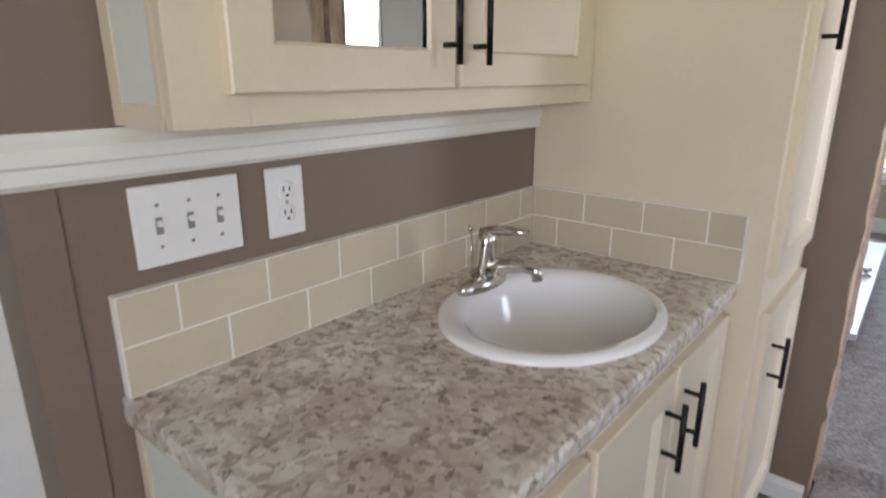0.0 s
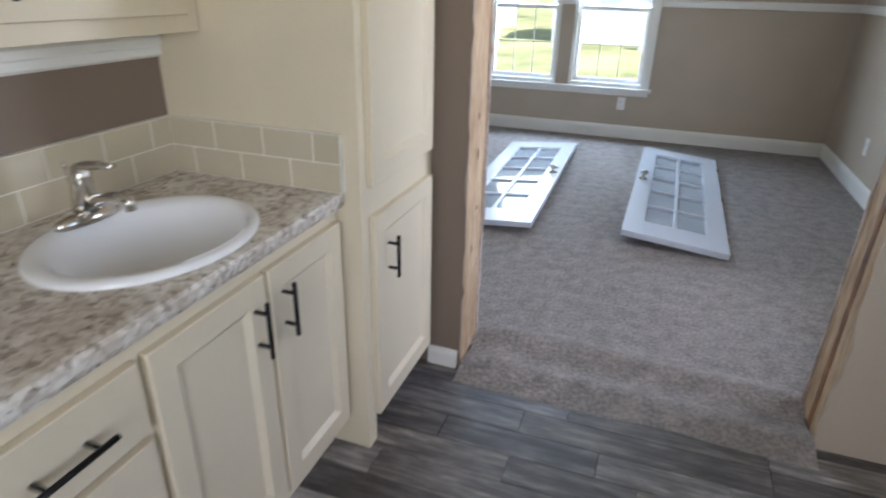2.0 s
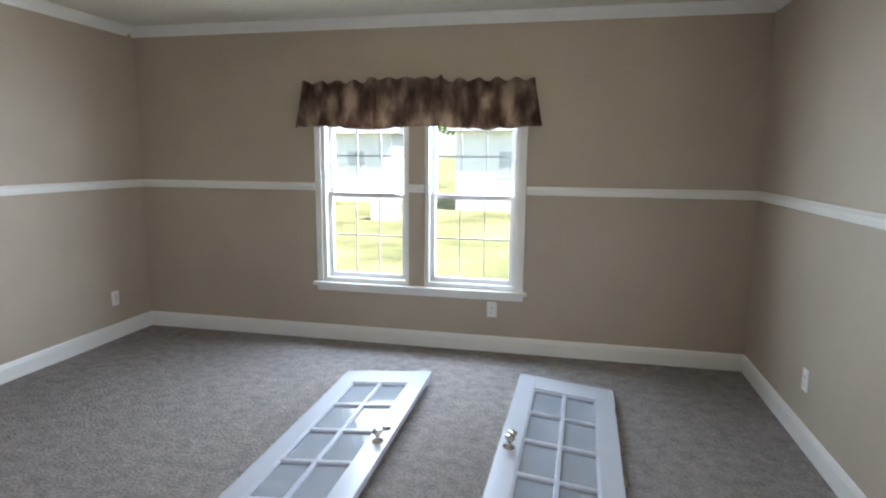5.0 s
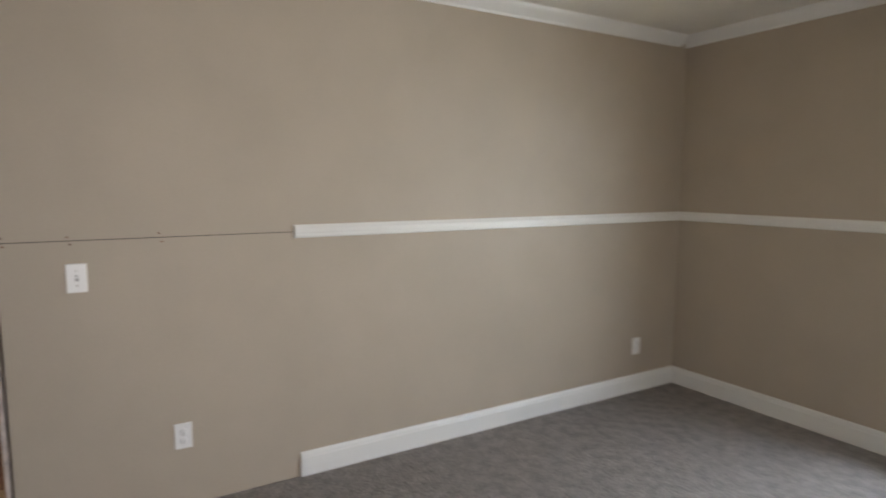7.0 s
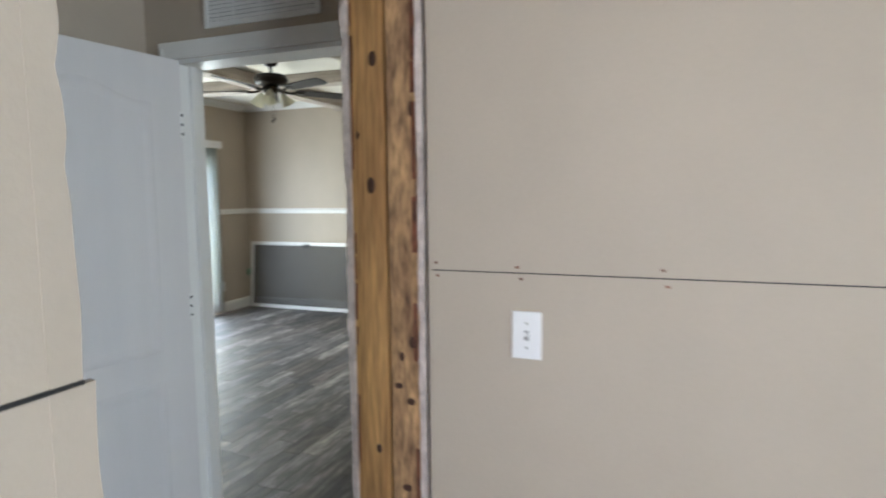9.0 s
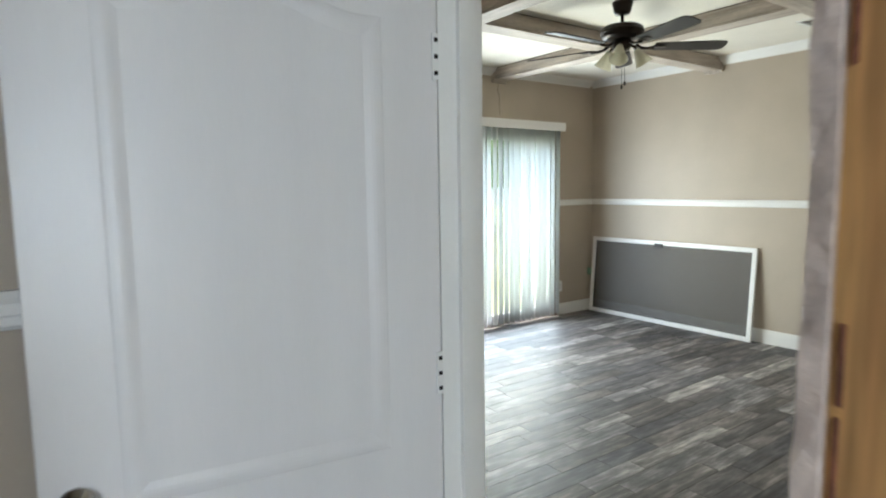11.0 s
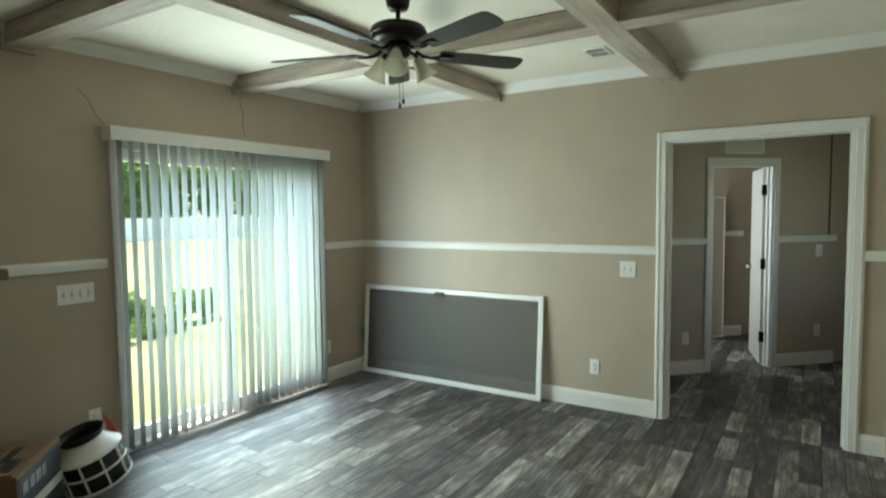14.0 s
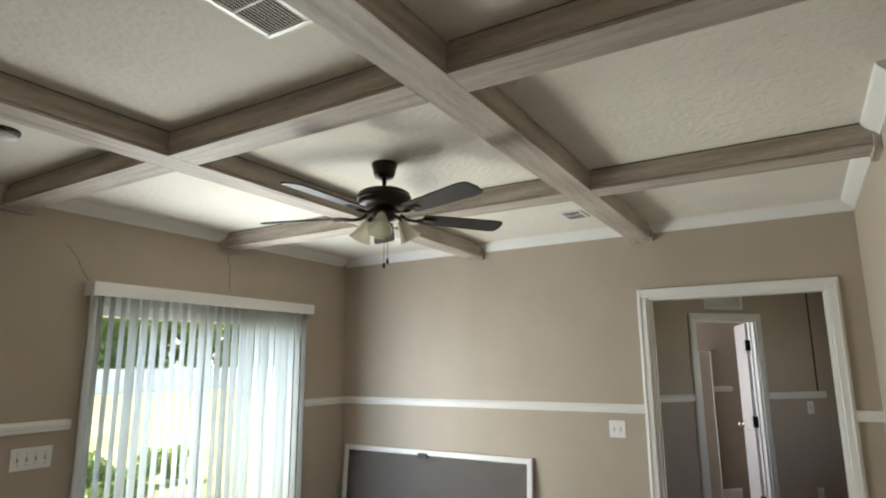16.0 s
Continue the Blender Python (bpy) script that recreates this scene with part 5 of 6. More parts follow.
def ceiling_fan():
    f = thing("ceiling_fan", (-5.26, -0.28, HD), "dark bronze five-blade ceiling fan with three glass shades", "ceiling fan")
    part("canopy", lathe([(0.062, 0.0), (0.064, -0.014), (0.058, -0.026), (0.052, -0.058), (0.044, -0.072), (0.02, -0.076), (0, -0.077)], 28), BRONZE, f)
    part("downrod", lathe([(0.011, -0.07), (0.011, -0.145)], 14), BRONZE, f)
    motor = part("motor", lathe([(0.02, -0.132), (0.055, -0.138), (0.110, -0.146), (0.127, -0.158), (0.130, -0.180), (0.127, -0.207), (0.108, -0.222), (0.07, -0.228), (0.0, -0.229)], 40), BRONZE, f, "dark bronze motor housing")
    part("band", lathe([(0.131, -0.172), (0.134, -0.176), (0.134, -0.188), (0.131, -0.192)], 40), BRONZE, motor)
    part("switch_cup", lathe([(0.055, -0.228), (0.058, -0.262), (0.050, -0.285), (0.032, -0.297), (0, -0.298)], 26), BRONZE, f)
    for k in range(5):
        a = radians(144 + 72 * k)
        m = Matrix.Rotation(a, 4, "Z") @ Matrix.Translation((0, 0, -0.275))
        arm = tube([(0.085, 0, 0.02), (0.12, 0, 0.0), (0.16, 0, -0.004), (0.20, 0, 0.0)], [0.010, 0.009, 0.008, 0.012], 8)
        box(arm, 0.185, 0.27, -0.022, 0.022, -0.001, 0.004, bevel=0.0015)
        bmesh.ops.transform(arm, matrix=m, verts=arm.verts)
        part("blade_arm", arm, BRONZE, f)
        out = []
        for x, w in ((0.20, 0.046), (0.24, 0.050), (0.45, 0.057), (0.58, 0.061), (0.622, 0.056), (0.638, 0.043), (0.644, 0.0)):
            out.append((x, w))
        bm = bmesh.new()
        poly = [(x, w) for x, w in out] + [(x, -w) for x, w in reversed(out[:-1])]
        vs = [bm.verts.new((x, y, 0.0045)) for x, y in poly]
        bm.faces.new(vs)
        r = bmesh.ops.extrude_face_region(bm, geom=bm.faces[:])
        bmesh.ops.translate(bm, verts=[v for v in r["geom"] if isinstance(v, bmesh.types.BMVert)], vec=(0, 0, 0.007))
        bmesh.ops.recalc_face_normals(bm, faces=bm.faces)
        bmesh.ops.transform(bm, matrix=m @ Matrix.Rotation(radians(-12), 4, "X"), verts=bm.verts)
        part("blade", bm, BLADE, f, "dark brown wooden fan blade")
    for k in range(3):
        a = radians(30 + 120 * k)
        m = Matrix.Rotation(a, 4, "Z")
        arm = tube([(0.03, 0, -0.262), (0.065, 0, -0.262), (0.085, 0, -0.272), (0.092, 0, -0.285)], 0.009, 10)
        bmesh.ops.transform(arm, matrix=m, verts=arm.verts)
        ar = part("light_arm", arm, BRONZE, f)
        sh = lathe([(0.019, 0.0), (0.024, -0.015), (0.033, -0.045), (0.043, -0.075), (0.056, -0.100), (0.058, -0.104), (0.052, -0.100), (0.040, -0.074), (0.030, -0.044), (0.020, -0.015), (0.016, -0.002)], 26)
        bmesh.ops.transform(sh, matrix=m @ Matrix.Translation((0.092, 0, -0.283)) @ Matrix.Rotation(radians(-32), 4, "Y"), verts=sh.verts)
        part("shade", sh, SHADE, f, "frosted bell glass shade")
    for x, z in ((0.012, -0.50), (-0.016, -0.475)):
        c = part("pull_chain", tube([(x, 0.01, -0.295), (x, 0.012, z)], 0.0013, 6), BRONZE, f)
        part("pull_knob", lathe([(0.0, z), (0.006, z - 0.006), (0.007, z - 0.022), (0.0, z - 0.032)], 10, at=(x, 0.012, 0)), BRONZE, c)
    return f


BLADE = material("dark fan blade wood", (0.018, 0.013, 0.011), 0.5, spread=0.2, scale=8, grain=60, grain_spread=0.08, bump=0.03)
SHADE = translucent("frosted alabaster glass", (0.78, 0.76, 0.66), 0.45, 0.25)
ceiling_fan()


def smoke_detector():
    s = thing("smoke_detector", (-4.06, -1.38, HD), "round white smoke detector with a dark base", "smoke detector")
    part("base", lathe([(0.07, 0.0), (0.07, -0.012), (0.066, -0.014), (0, -0.014)], 28), DARK, s)
    part("cover", lathe([(0.058, -0.0145), (0.058, -0.035), (0.05, -0.043), (0, -0.045)], 28), PLASTIC_WHITE, s)


smoke_detector()


# ---------------------------------------------------------------- sliding door and vertical blind


def sliding_door():
    x0, x1, h = -6.72, -4.99, 1.96
    d = thing("door_1", ((x0 + x1) / 2, DS - 0.07, 0), "white vinyl sliding glass patio door", "sliding door")
    d["kind"] = "structure"
    o = (-(x0 + x1) / 2, -(DS - 0.07), 0)

    def add(name, dims, mat, par, bevel=0.0):
        bm = boxes(*dims, bevel=bevel)
        bmesh.ops.translate(bm, verts=bm.verts, vec=o)
        return part(name, bm, mat, par)
    ya, yb = DS - 0.139, DS - 0.001
    fr = add("door_frame", [(x0, x0 + 0.04, ya, yb, 0, h), (x1 - 0.04, x1, ya, yb, 0, h), (x0 + 0.04, x1 - 0.04, ya, yb, h - 0.04, h), (x0 + 0.04, x1 - 0.04, ya, yb, -0.005, 0.03)], PLASTIC_WHITE, d)
    xm = (x0 + x1) / 2
    for a, b, y in ((x0 + 0.041, xm + 0.035, DS - 0.06), (xm - 0.035, x1 - 0.041, DS - 0.11)):
        s = add("door_panel", [(a, a + 0.06, y, y + 0.035, 0.031, h - 0.041), (b - 0.06, b, y, y + 0.035, 0.031, h - 0.041), (a + 0.06, b - 0.06, y, y + 0.035, 0.031, 0.11), (a + 0.06, b - 0.06, y, y + 0.035, h - 0.11, h - 0.041)], PLASTIC_WHITE, d)
        g = add("pane", [(a + 0.0605, b - 0.0605, y + 0.015, y + 0.020, 0.1105, h - 0.1105)], GLASS, s)
        g.visible_shadow = False
    add("seal", [(xm + 0.0355, xm + 0.0435, DS - 0.058, DS - 0.030, 0.05, h - 0.06)], BLACK_METAL, d)
    for a, b in ((x0 - 0.02, x0 - 0.0005), (x1 + 0.0005, x1 + 0.02)):
        add("casing_side", [(a, b, DS + 0.001, DS + 0.016, 0, h)], PAINT_WHITE, d, 0.003)
    add("casing_head", [(x0 - 0.02, x1 + 0.02, DS + 0.001, DS + 0.016, h + 0.0005, h + 0.045)], PAINT_WHITE, d, 0.003)
    return d


sliding_door()


def vertical_blind():
    x0, x1 = -6.80, -4.93
    b = thing("vertical_blind", ((x0 + x1) / 2, DS + 0.07, 2.02), "white vertical vane blind half open over glass", "blind")
    hx = (x1 - x0) / 2
    part("valance", boxes((-hx, hx, 0.035, 0.043, -0.062, 0.022), (-hx, -hx + 0.006, -0.06, 0.0345, -0.062, 0.022), (hx - 0.006, hx, -0.06, 0.0345, -0.062, 0.022), bevel=0.001), PLASTIC_WHITE, b)
    part("headrail", boxes((-hx + 0.02, hx - 0.02, -0.02, 0.02, -0.045, 0.0), bevel=0.002), PLASTIC_WHITE, b)
    part("bracket", boxes((-hx + 0.2, -hx + 0.24, -0.066, -0.0205, -0.03, 0.01), (hx - 0.24, hx - 0.2, -0.066, -0.0205, -0.03, 0.01)), CHROME, b)
    n = 25
    bm = bmesh.new()
    w = 0.089
    cols = 6
    g = []
    for j, z in enumerate((-0.05, -1.0, -1.985)):
        row = []
        for i in range(cols + 1):
            s = i / cols - 0.5
            row.append(bm.verts.new((s * w, 0.010 * (1 - (2 * s) ** 2), z)))
        g.append(row)
    for j in range(2):
        for i in range(cols):
            bm.faces.new((g[j][i], g[j][i + 1], g[j + 1][i + 1], g[j + 1][i])).smooth = True
    r = bmesh.ops.extrude_face_region(bm, geom=bm.faces[:])
    bmesh.ops.translate(bm, verts=[v for v in r["geom"] if isinstance(v, bmesh.types.BMVert)], vec=(0, 0.0012, 0))
    bmesh.ops.recalc_face_normals(bm, faces=bm.faces)
    me = mesh_of("vane", bm, VANE)
    rr = random.Random(8)
    for k in range(n):
        u = k / (n - 1)
        ob = new("vane", me)
        ob.parent = b
        turn = 86 + rr.uniform(-9, 9) - 8 * u
        ob.matrix_basis = pose(hx - 0.07 - u * (2 * hx - 0.14), 0, 0, 0, rr.uniform(-0.25, 0.25), turn)
    part("wand", tube([(hx - 0.035, 0.02, -0.05), (hx - 0.03, 0.022, -1.5)], 0.004, 8), PLASTIC_WHITE, b)


vertical_blind()


# ---------------------------------------------------------------- screen panel leaning on the wall


def mesh_screen_material():
    m = bpy.data.materials.new("grey insect mesh")
    m.use_nodes = True
    n, l = m.node_tree.nodes, m.node_tree.links
    b = n["Principled BSDF"]
    b.inputs["Base Color"].default_value = (0.17, 0.16, 0.15, 1)
    b.inputs["Roughness"].default_value = 0.8
    t = n.new("ShaderNodeBsdfTransparent")
    mx = n.new("ShaderNodeMixShader")
    mx.inputs[0].default_value = 0.46
    l.new(b.outputs[0], mx.inputs[1])
    l.new(t.outputs[0], mx.inputs[2])
    l.new(mx.outputs[0], n["Material Output"].inputs[0])
    return m


MESH = mesh_screen_material()


def screen_panel():
    L, h = 1.808, 0.83
    lean = math.degrees(math.atan2(0.062, 0.818))
    s = thing("screen_panel", pose(DW + 0.088, -2.222, 0.002, lean * 0, 0, 90) @ pose(0, 0, 0, -lean, 0, 0), "white framed grey insect screen leaning on wall", "screen door")
    fw = 0.042
    for nm, d in (("frame_side", (0, fw, 0, 0.022, 0, h)), ("frame_side", (L - fw, L, 0, 0.022, 0, h)), ("frame_rail", (fw, L - fw, 0, 0.022, 0, fw)), ("frame_rail", (fw, L - fw, 0, 0.022, h - fw, h))):
        part(nm, boxes(d, bevel=0.003), PLASTIC_WHITE, s)
    part("mesh", boxes((fw - 0.002, L - fw + 0.002, 0.010, 0.0108, fw - 0.002, h - fw + 0.002)), MESH, s, "dark grey woven insect mesh")
    part("latch", boxes((0.79, 0.88, -0.014, 0.0, h - 0.068, h - 0.026), (0.81, 0.86, -0.02, -0.0141, h - 0.058, h - 0.036), bevel=0.002), BLACK_METAL, s, "black plastic latch")
    part("tab", boxes((-0.085, -0.0005, -0.012, 0.016, 0.40, 0.475), bevel=0.003), FOAM, s, "green foam corner tab")


FOAM = material("pale green foam", (0.22, 0.36, 0.26), 0.8, spread=0.1, bump=0.1)
screen_panel()


# ---------------------------------------------------------------- fireplace, box and lamp drum


def fireplace():
    f = thing("fireplace", (-3.85, DS, 0), "stacked stone fireplace surround with wooden mantel", "fireplace")
    part("core", boxes((-0.36, 0.6, 0.0005, 0.10, 0, 1.19)), STONE, f)
    part("mantel", boxes((-0.475, 0.62, 0.0005, 0.235, 1.1905, 1.245), bevel=0.008), MANTEL, f, "brown grey wood mantel shelf")
    rs = random.Random(12)
    z = 0.0
    while z < 1.17:
        h = min(rs.uniform(0.055, 0.12), 1.185 - z)
        x = -0.36
        while x < 0.1:
            w = rs.uniform(0.09, 0.22)
            ragged = rs.uniform(-0.012, 0.012) if x < -0.35 else 0.0
            bm = boxes((x + 0.004 + ragged, x + w - 0.004, 0.098, 0.122 + rs.uniform(0, 0.045), z + 0.005, z + h - 0.005), bevel=0.012)
            for v in bm.verts:
                v.co += Vector((rs.uniform(-1, 1), rs.uniform(-1, 1), rs.uniform(-1, 1))) * 0.0055
            part("stone", bm, STONE, f)
            x += w
        z += h


MANTEL = material("grey brown mantel wood", (0.22, 0.16, 0.11), 0.6, spread=0.25, scale=3, grain=30, grain_spread=0.12, bump=0.2, stretch=(1, 10, 10))
fireplace()


def cardboard_box():
    yaw = math.degrees(math.atan2(-0.34, -0.335))
    b = thing("cardboard_box", pose(-4.105, -1.515, 0, 0, 0, yaw), "worn brown cardboard box with dark printed side", "box")
    w, d, h = 0.47, 0.36, 0.38
    # local x along the printed side, y into the box
    part("carton", boxes((0, w, 0.0, d, 0.0, h), bevel=0.004), CARDBOARD, b)
    part("flap", boxes((0.01, w - 0.01, 0.02, d * 0.49, h + 0.0005, h + 0.006), (0.012, w - 0.012, d * 0.51, d - 0.02, h + 0.0005, h + 0.005)), CARDBOARD, b)
    side = part("print", boxes((0.01, w - 0.01, -0.002, -0.0003, 0.015, 0.165), (0.01, w - 0.01, -0.002, -0.0003, 0.215, h - 0.02)), INK, b, "dark blue-black printed side panel")
    part("tape", boxes((-0.002, w - 0.005, -0.0032, -0.0003, 0.166, 0.214), (-0.0035, -0.0005, -0.003, 0.12, 0.166, 0.214)), TAPE, b, "pale packing tape strip")
    for x, z, bw, bh in ((0.05, 0.275, 0.05, 0.055), (0.115, 0.275, 0.05, 0.055), (0.18, 0.275, 0.05, 0.055), (0.245, 0.275, 0.04, 0.055), (0.08, 0.075, 0.03, 0.035), (0.13, 0.075, 0.03, 0.035), (0.2, 0.085, 0.1, 0.015)):
        part("printed_bar", boxes((x, x + bw, -0.0034, -0.0021, z, z + bh)), PRINT_GREY, side, "pale grey unreadable printed bar")
    part("stain", boxes((0.05, 0.2, 0.05, 0.11, h + 0.0062, h + 0.0068), (0.16, 0.36, 0.111, 0.15, h + 0.0062, h + 0.0068)), DARK, b, "torn dark label remains")


INK = material("dark blue print", (0.035, 0.04, 0.055), 0.6, spread=0.2, scale=12, grain_spread=0.15, bump=0.05)
PRINT_GREY = material("pale grey print", (0.30, 0.30, 0.29), 0.6, spread=0.25, scale=20, bump=0.03)
TAPE = material("pale tape", (0.62, 0.62, 0.58), 0.4, spread=0.08, bump=0.03)
cardboard_box()


def lamp_drum():
    d = thing("pendant_lamp", pose(-4.665, -1.94, 0.052, 3, 17, 0) @ Matrix.Scale(1.14, 4), "white metal cage pendant lamp lying on the floor", "lamp")
    part("cone", lathe([(0.150, 0.165), (0.145, 0.172), (0.105, 0.215), (0.092, 0.238), (0.088, 0.238), (0.101, 0.212), (0.142, 0.165)], 36), PLASTIC_WHITE, d, "white metal cone top")
    part("collar", lathe([(0.093, 0.233), (0.102, 0.253), (0.107, 0.258), (0.101, 0.262), (0.087, 0.248), (0.085, 0.233)], 32), BLACK_METAL, d)
    part("inner_drum", lathe([(0.138, 0.005), (0.138, 0.163), (0.0, 0.164)], 36), DARK, d, "dark smoked inner drum")
    for z in (0.0, 0.082, 0.158):
        part("ring", lathe([(0.141, z), (0.15, z), (0.151, z + 0.004), (0.15, z + 0.009), (0.141, z + 0.009), (0.141, z)], 40), PLASTIC_WHITE, d)
    for k in range(10):
        a = 2 * math.pi * k / 10 + 0.2
        bm = boxes((0.141, 0.1495, -0.004, 0.004, 0.009, 0.158))
        bmesh.ops.rotate(bm, verts=bm.verts, cent=(0, 0, 0), matrix=Matrix.Rotation(a, 3, "Z"))
        part("bar", bm, PLASTIC_WHITE, d)
    tag = bmesh.new()
    pts = [(-0.150, -0.02, 0.10), (-0.155, 0.02, 0.11), (-0.135, 0.045, 0.20), (-0.115, 0.02, 0.30), (-0.120, -0.01, 0.21)]
    tag.faces.new([tag.verts.new(p) for p in pts])
    r = bmesh.ops.extrude_face_region(tag, geom=tag.faces[:])
    bmesh.ops.translate(tag, verts=[v for v in r["geom"] if isinstance(v, bmesh.types.BMVert)], vec=(-0.004, 0.001, 0.001))
    bmesh.ops.recalc_face_normals(tag, faces=tag.faces)
    part("tag", tag, ORANGE, d, "crumpled orange paper tag")


ORANGE = material("orange paper", (0.75, 0.16, 0.08), 0.6, spread=0.2, scale=15, bump=0.1)
lamp_drum()

# ---------------------------------------------------------------- far hall behind the opening
_d = DIAG @ pose(0.625, 0.06, 0, 0, 0, 0)
_far = moulded_door(_d @ pose(0, 0, 0, 0, 0, 58), 0.62, 1.89, "white panel door standing ajar in far doorway")
for z in (0.28, 0.98, 1.68):
    part("hinge", boxes((-0.014, 0.028, -0.006, 0.041, z - 0.05, z + 0.05), bevel=0.002), BLACK_METAL, _far, "black butt hinge")


def leaning_panel():
    p = thing("folding_panel", DIAG @ pose(0.96, 1.26, 0.0, 0, 0, 0), "narrow white framed panel against the wall", "panel")
    part("frame", boxes((0.0, 0.015, 0, 0.025, 0, 1.65), (0.155, 0.17, 0, 0.025, 0, 1.65), (0.015, 0.155, 0, 0.025, 1.635, 1.65), (0.015, 0.155, 0, 0.025, 0, 0.015), bevel=0.002), PAINT_WHITE, p)
    part("board", boxes((0.015, 0.155, 0.005, 0.018, 0.015, 1.635)), PAINT_TAUPE, p)


bmw = boxes((-0.6, 1.9, 1.3, 1.4, 0, HD), (-0.7, -0.6, 0.1, 1.4, 0, 0.85), (-0.7, -0.6, 0.1, 1.4, 2.05, HD), (1.9, 2.0, 0.1, 1.4, 0, HD), (1.36, 2.0, 0.0, 0.1, 0, HD))
bmesh.ops.transform(bmw, matrix=DIAG, verts=bmw.verts)
structure("wall_far_room", bmw, PAINT_TAUPE, "taupe painted wall seen through the far doorway", "wall")
_p, _q = DIAG @ Vector((-0.5, 1.3, 0)), DIAG @ Vector((1.4, 1.3, 0))
chair_rail(_p, _q, (0.7071, 0.7071))
baseboard(_p, _q, (0.7071, 0.7071))
leaning_panel()
_s = boxes((1.272, 1.286, -0.006, -0.0005, 1.25, HD - 0.001))
bmesh.ops.transform(_s, matrix=DIAG, verts=_s.verts)
structure("trim_far_hall", _s, SUBFLOOR, "dark open joint strip on the far hall wall", "trim")

# open cupboard door beyond the vanity wall's end
casing("door_casing_hall", pose(VX - 0.175, 0.285, 0, 0, 0, 180), 0.69, 2.0, "white painted casing past the vanity wall", 0.055, 0.014, 0.1)
wall("wall_hall_inner", "y", 0.27, 0.36, -1.63, VX - 0.87, PAINT_TAUPE, "taupe painted wall of the side hall")
moulded_door(pose(VX - 0.16, 0.34, 0, 0, 0, 100), 0.5, 1.96, "white moulded door standing open into a closet")

structure("corner_batten", boxes((VX + 0.0005, VX + 0.004, 0.268, 0.325, 0.0, 1.1425), bevel=0.001), PAINT_BROWN, "brown painted corner batten on the vanity wall", "trim")

# window behind the start of the walk
_w = thing("window_2", (1.1, -1.68, 0.8), "white framed hall window", "window")
_w["kind"] = "structure"
part("window_frame", boxes((-0.5, -0.45, -0.06, 0.06, 0, 1.2), (0.45, 0.5, -0.06, 0.06, 0, 1.2), (-0.45, 0.45, -0.06, 0.06, 0, 0.05), (-0.45, 0.45, -0.06, 0.06, 1.15, 1.2)), PAINT_WHITE, _w)

# unseen window, added only to hold the hall's eastern fill lamp
_w = thing("window_3", (2.175, 0.6, 0.75), "unseen white framed window added for hall light", "window")
_w["kind"] = "structure"
part("window_frame", boxes((-0.05, 0.05, -0.55, -0.5, 0, 1.3), (-0.05, 0.05, 0.5, 0.55, 0, 1.3), (-0.05, 0.05, -0.5, 0.5, 0, 0.05), (-0.05, 0.05, -0.5, 0.5, 1.25, 1.3)), PAINT_WHITE, _w)

_w = thing("window_4", (2.175, 2.77, 0.6), "white framed side window of the carpeted room", "window")
_w["kind"] = "structure"
part("window_frame", boxes((-0.05, 0.05, -0.45, -0.41, 0, 1.3), (-0.05, 0.05, 0.41, 0.45, 0, 1.3), (-0.05, 0.05, -0.41, 0.41, 0, 0.05), (-0.05, 0.05, -0.41, 0.41, 1.25, 1.3)), PAINT_WHITE, _w)

# ---------------------------------------------------------------- outside


CURTAIN = material("pale curtain behind glass", (0.55, 0.57, 0.58), 0.3, spread=0.1, bump=0)


def far_house(m, w, d, h, label):
    b = thing("house", m, label, "house")
    part("wall", boxes((-w / 2, w / 2, 0, d, 0, h)), SIDING, b)
    rf = bmesh.new()
    v = [rf.verts.new(p) for p in ((-w / 2 - 0.3, -0.4, h), (w / 2 + 0.3, -0.4, h), (w / 2 + 0.3, d + 0.4, h), (-w / 2 - 0.3, d + 0.4, h), (-w / 2 - 0.3, d / 2, h + 1.1), (w / 2 + 0.3, d / 2, h + 1.1))]
    for f in ((0, 1, 5, 4), (2, 3, 4, 5), (0, 4, 3), (1, 2, 5), (3, 2, 1, 0)):
        rf.faces.new([v[i] for i in f])
    part("roof", rf, ROOFING, b)
    part("skirting", boxes((-w / 2 + 0.05, w / 2 - 0.05, -0.02, -0.001, 0, 0.55)), SIDING, b)
    k = -w / 2 + 1.6
    while k < w / 2 - 1.5:
        win = part("window", boxes((k, k + 0.9, -0.03, -0.001, 1.3, 2.3)), PLASTIC_WHITE, b)
        part("pane", boxes((k + 0.06, k + 0.84, -0.036, -0.031, 1.36, 2.24)), CURTAIN, win)
        k += 3.1
    return b


far_house(pose(4.0, 24, -0.6), 15, 6, 3.0, "pale sided single-storey house beyond the lawn")
far_house(pose(-13.5, 27, -0.6), 13, 6, 3.0, "pale sided single-storey house beyond the lawn")


def condenser(x, y):
    c = thing("air_conditioner", (x, y, -0.6), "pale outdoor air conditioner unit on the lawn", "air conditioner")
    part("body", boxes((-0.4, 0.4, -0.35, 0.35, 0, 0.85), bevel=0.02), SIDING, c)
    part("fan_guard", lathe([(0.3, 0.851), (0.3, 0.87), (0.28, 0.872), (0, 0.872)], 20), ROOFING, c)


condenser(0.2, 22.4)
condenser(-5.0, 20.0)


def picket_fence():
    f = thing("fence", (-30, -42, -0.6), "white vinyl fence across the back lawn", "fence")
    for k in range(25):
        x = -36 + k * 3.0
        part("post", boxes((x - 0.06, x + 0.06, -0.06, 0.06, 0, 2.0), bevel=0.01), FENCE, f)
    for k in range(24):
        x = -36 + k * 3.0
        part("panel", boxes((x + 0.061, x + 2.939, -0.02, 0.02, 0.08, 1.85)), FENCE, f)


picket_fence()


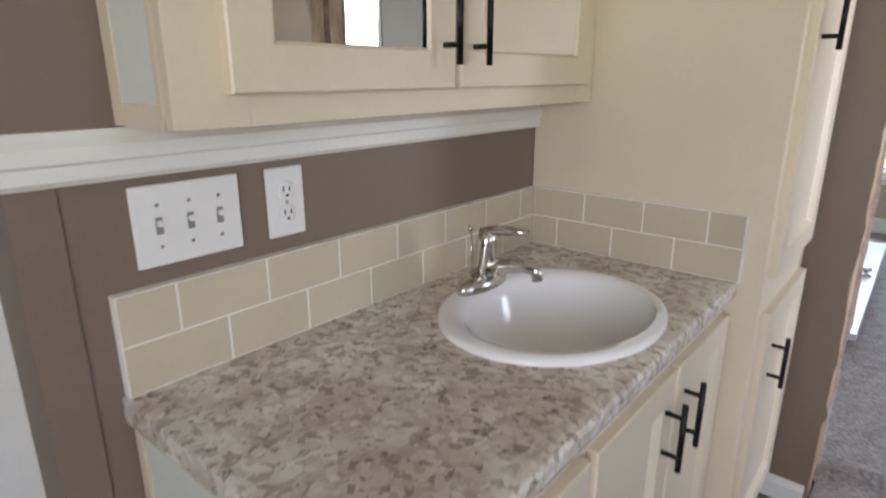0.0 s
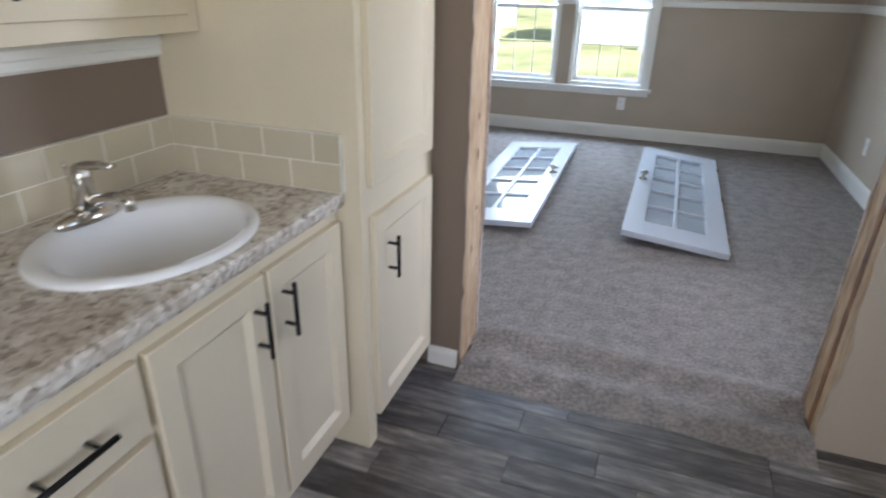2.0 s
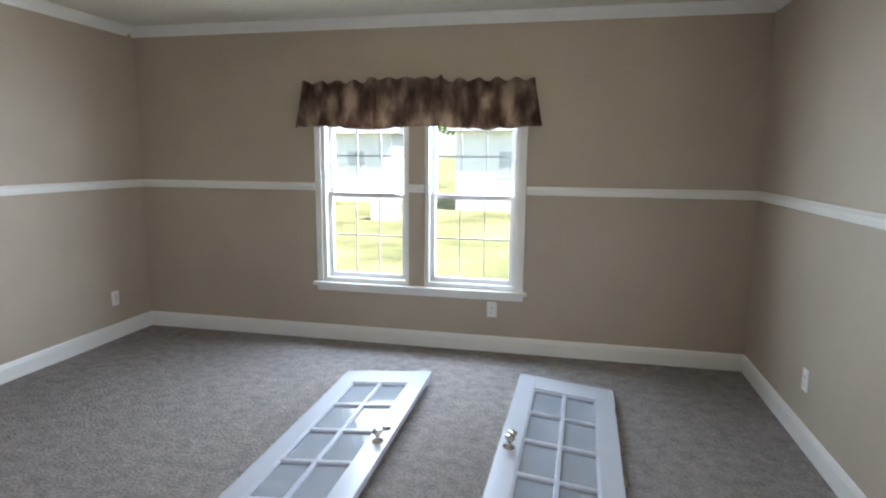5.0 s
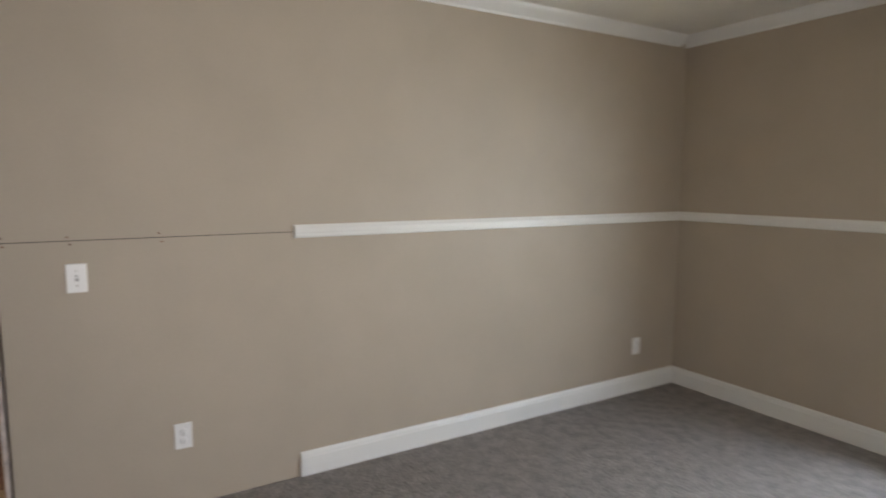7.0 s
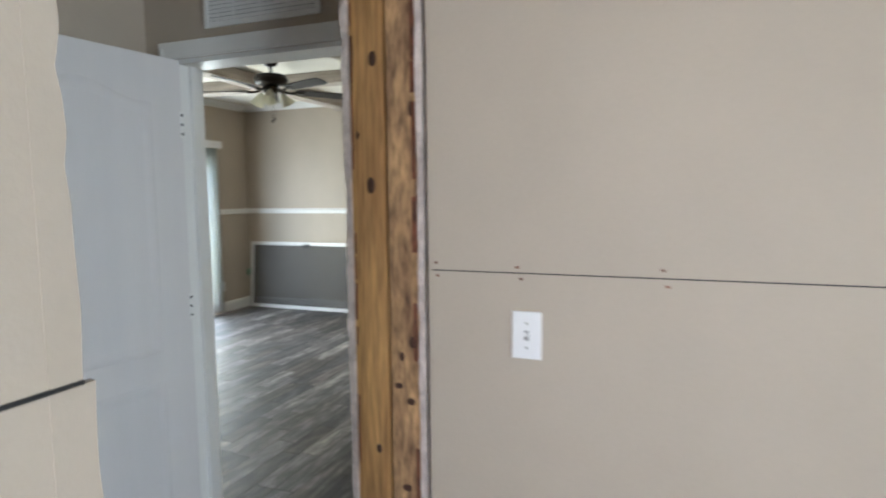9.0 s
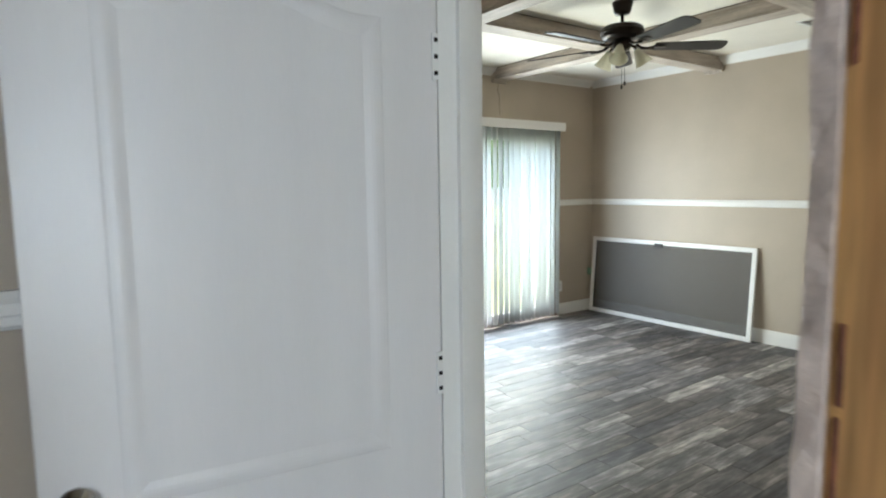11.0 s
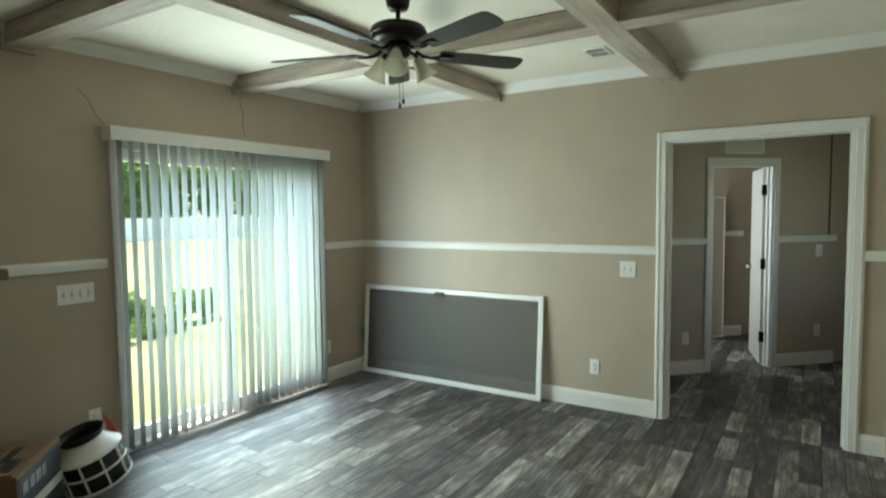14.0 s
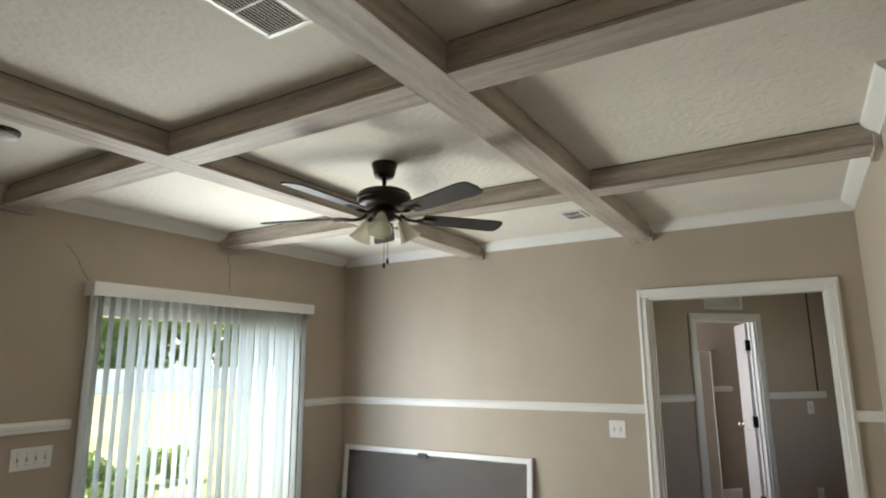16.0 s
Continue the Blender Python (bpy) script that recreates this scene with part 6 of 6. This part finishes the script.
def leaf_clump(name, m, label, rx, ry, rz, count, size, seed, category, trunk=None):
    """Many small leaves scattered in an uneven, gappy volume."""
    t = thing(name, m, label, category)
    rr = random.Random(seed)
    lobes = [(Vector((rr.uniform(-0.7, 0.7) * rx, rr.uniform(-0.7, 0.7) * ry, rr.uniform(-0.6, 0.6) * rz)), rr.uniform(0.3, 0.55)) for _ in range(9)]
    vs, fs = [], []
    base = trunk or 0.0
    for _ in range(count):
        c, s = lobes[rr.randrange(len(lobes))]
        d = Vector((rr.gauss(0, 1), rr.gauss(0, 1), rr.gauss(0, 1))).normalized() * (rr.random() ** 0.4)
        p = c + Vector((d.x * rx * s, d.y * ry * s, d.z * rz * s)) + Vector((0, 0, base + rz))
        if p.z < 0.02:
            continue
        n1 = Vector((rr.uniform(-1, 1), rr.uniform(-1, 1), rr.uniform(-1, 1))).normalized()
        u = n1.orthogonal().normalized() * size * rr.uniform(0.6, 1.3)
        w = n1.cross(u).normalized() * size * 0.5
        i = len(vs)
        vs += [p - u, p + w, p + u, p - w]
        fs.append((i, i + 1, i + 2, i + 3))
    me = bpy.data.meshes.new("crown")
    me.from_pydata([tuple(v) for v in vs], [], fs)
    me.materials.append(LEAF)
    ob = new("crown", me)
    ob.parent = t
    if trunk:
        tr = tube([(0, 0, 0), (0.05, 0.02, trunk * 0.5), (0.0, 0.05, trunk + rz * 0.9)], [0.22, 0.17, 0.06], 10)
        part("trunk", tr, BARK, t)
        for k in range(5):
            a = 1.26 * k
            part("limb", tube([(0, 0.03, trunk * (0.8 + 0.05 * k)), (0.4 * rx * math.cos(a), 0.4 * ry * math.sin(a), trunk + rz * 0.6), (0.65 * rx * math.cos(a), 0.65 * ry * math.sin(a), trunk + rz)], [0.08, 0.05, 0.02], 7), BARK, t)
    return t


for k in range(11):
    leaf_clump("tree", pose(-8 - 5.6 * k, -47 - 1.7 * (k % 3), -0.6), "leafy green tree behind the fence", 4.4, 3.6, 3.6, 6500, 0.30, 20 + k, "tree", 0.9)
for k, (x, y, s) in enumerate([(-7.6, -8.2, 0.7), (-8.8, -8.6, 0.8), (-6.5, -8.4, 0.6), (-9.9, -8.9, 0.7)]):
    leaf_clump("shrub", pose(x, y, -0.6), "low green garden shrub on the lawn", 0.8 * s, 0.7 * s, 0.55 * s, 2600, 0.05, 40 + k, "shrub")
for k, (x, y) in enumerate([(-9, 40), (2, 42), (12, 41), (-20, 41)]):
    leaf_clump("tree", pose(x, y, -0.6), "leafy green tree beyond the houses", 3.5, 3, 3.0, 4200, 0.22, 60 + k, "tree", 2.8)
# never in view; its long east eave is added to keep sun out
structure("roof", boxes((-12.4, 3.35, -2.9, 6.6, 2.67, 2.75)), ROOFING, "unseen flat grey roof deck with sun-blocking eaves", "roof")

# ---------------------------------------------------------------- vinyl planks


def planks(name, label, areas, joined=False):
    """Planks along x in rows of uneven lengths; each is an object on a shared mesh, or all joined where they stay far off."""
    W = 0.112
    LENGTHS = (0.38, 0.5, 0.62, 0.76)
    rr = random.Random(3)
    pieces = []
    for x0, x1, y0, y1 in areas:
        y = math.floor(y0 / W) * W
        while y < y1 - 1e-6:
            ya, yb = max(y, y0), min(y + W, y1)
            x = x0 - rr.choice((0.0, 0.12, 0.24, 0.36))
            while x < x1 - 1e-6:
                n = rr.choice(LENGTHS)
                xa, xb = max(x, x0), min(x + n, x1)
                if xb - xa > 0.012 and yb - ya > 0.008:
                    pieces.append((xa, xb, ya, yb))
                x += n
            y += W

    def cuboid(bm, cx, cy, lx, ly):
        vs = []
        for k, z in ((0.0, -0.0078), (0.0008, 0.0)):
            for sx, sy in ((-1, -1), (1, -1), (1, 1), (-1, 1)):
                vs.append(bm.verts.new((cx + sx * (lx - k), cy + sy * (ly - k), z)))
        for f in ((4, 5, 6, 7), (0, 1, 5, 4), (1, 2, 6, 5), (2, 3, 7, 6), (3, 0, 4, 7)):
            bm.faces.new([vs[q] for q in f])
    if joined:
        bm = bmesh.new()
        for xa, xb, ya, yb in pieces:
            cuboid(bm, (xa + xb) / 2, (ya + yb) / 2, (xb - xa) / 2 - 0.0006, (yb - ya) / 2 - 0.0006)
        return structure(name, bm, PLANK_JOINED, label, "floor")
    base = tagged(new(name), label, "floor", kind="structure")
    base.empty_display_size = 0.1
    meshes = {}
    for xa, xb, ya, yb in pieces:
        key = (round(xb - xa, 3), round(yb - ya, 3))
        if key not in meshes:
            bm = bmesh.new()
            cuboid(bm, 0, 0, key[0] / 2 - 0.0006, key[1] / 2 - 0.0006)
            meshes[key] = mesh_of("plank", bm, PLANK)
        ob = new("plank", meshes[key])
        ob.parent = base
        ob.location = ((xa + xb) / 2, (ya + yb) / 2, 0)
    return base


planks("floor_vinyl_dining", "grey-brown vinyl plank floor of the dining room", [(DW, DE, DS, 1.775)])
planks("floor_vinyl_hall", "dark grey-brown vinyl plank floor beside the vanity", [(VX, CE, -0.2, MS), (HX, -1.62, 0.98, 2.095)])
planks("floor_vinyl_far", "grey-brown vinyl plank floor beyond the opening", [(-10.4, DW, -0.7, 2.6), (DE, HX, 0.98, 1.9), (-1.62, VX - 0.12, 0.98, MS), (-1.63, VX, -0.6, 0.27), (VX, CE, -1.6, -0.2)], True)


def cable():
    c = thing("loose_cable", (-2.50, 2.43, 0.0), "loose tan cable curling up from the carpet", "cable")
    part("cord", tube([(-0.02, -0.06, 0.008), (-0.05, -0.035, 0.06), (-0.05, 0.0, 0.095), (-0.045, 0.04, 0.09), (-0.02, 0.07, 0.05), (0.02, 0.09, 0.012)], 0.004, 8), CARDBOARD, c)


cable()
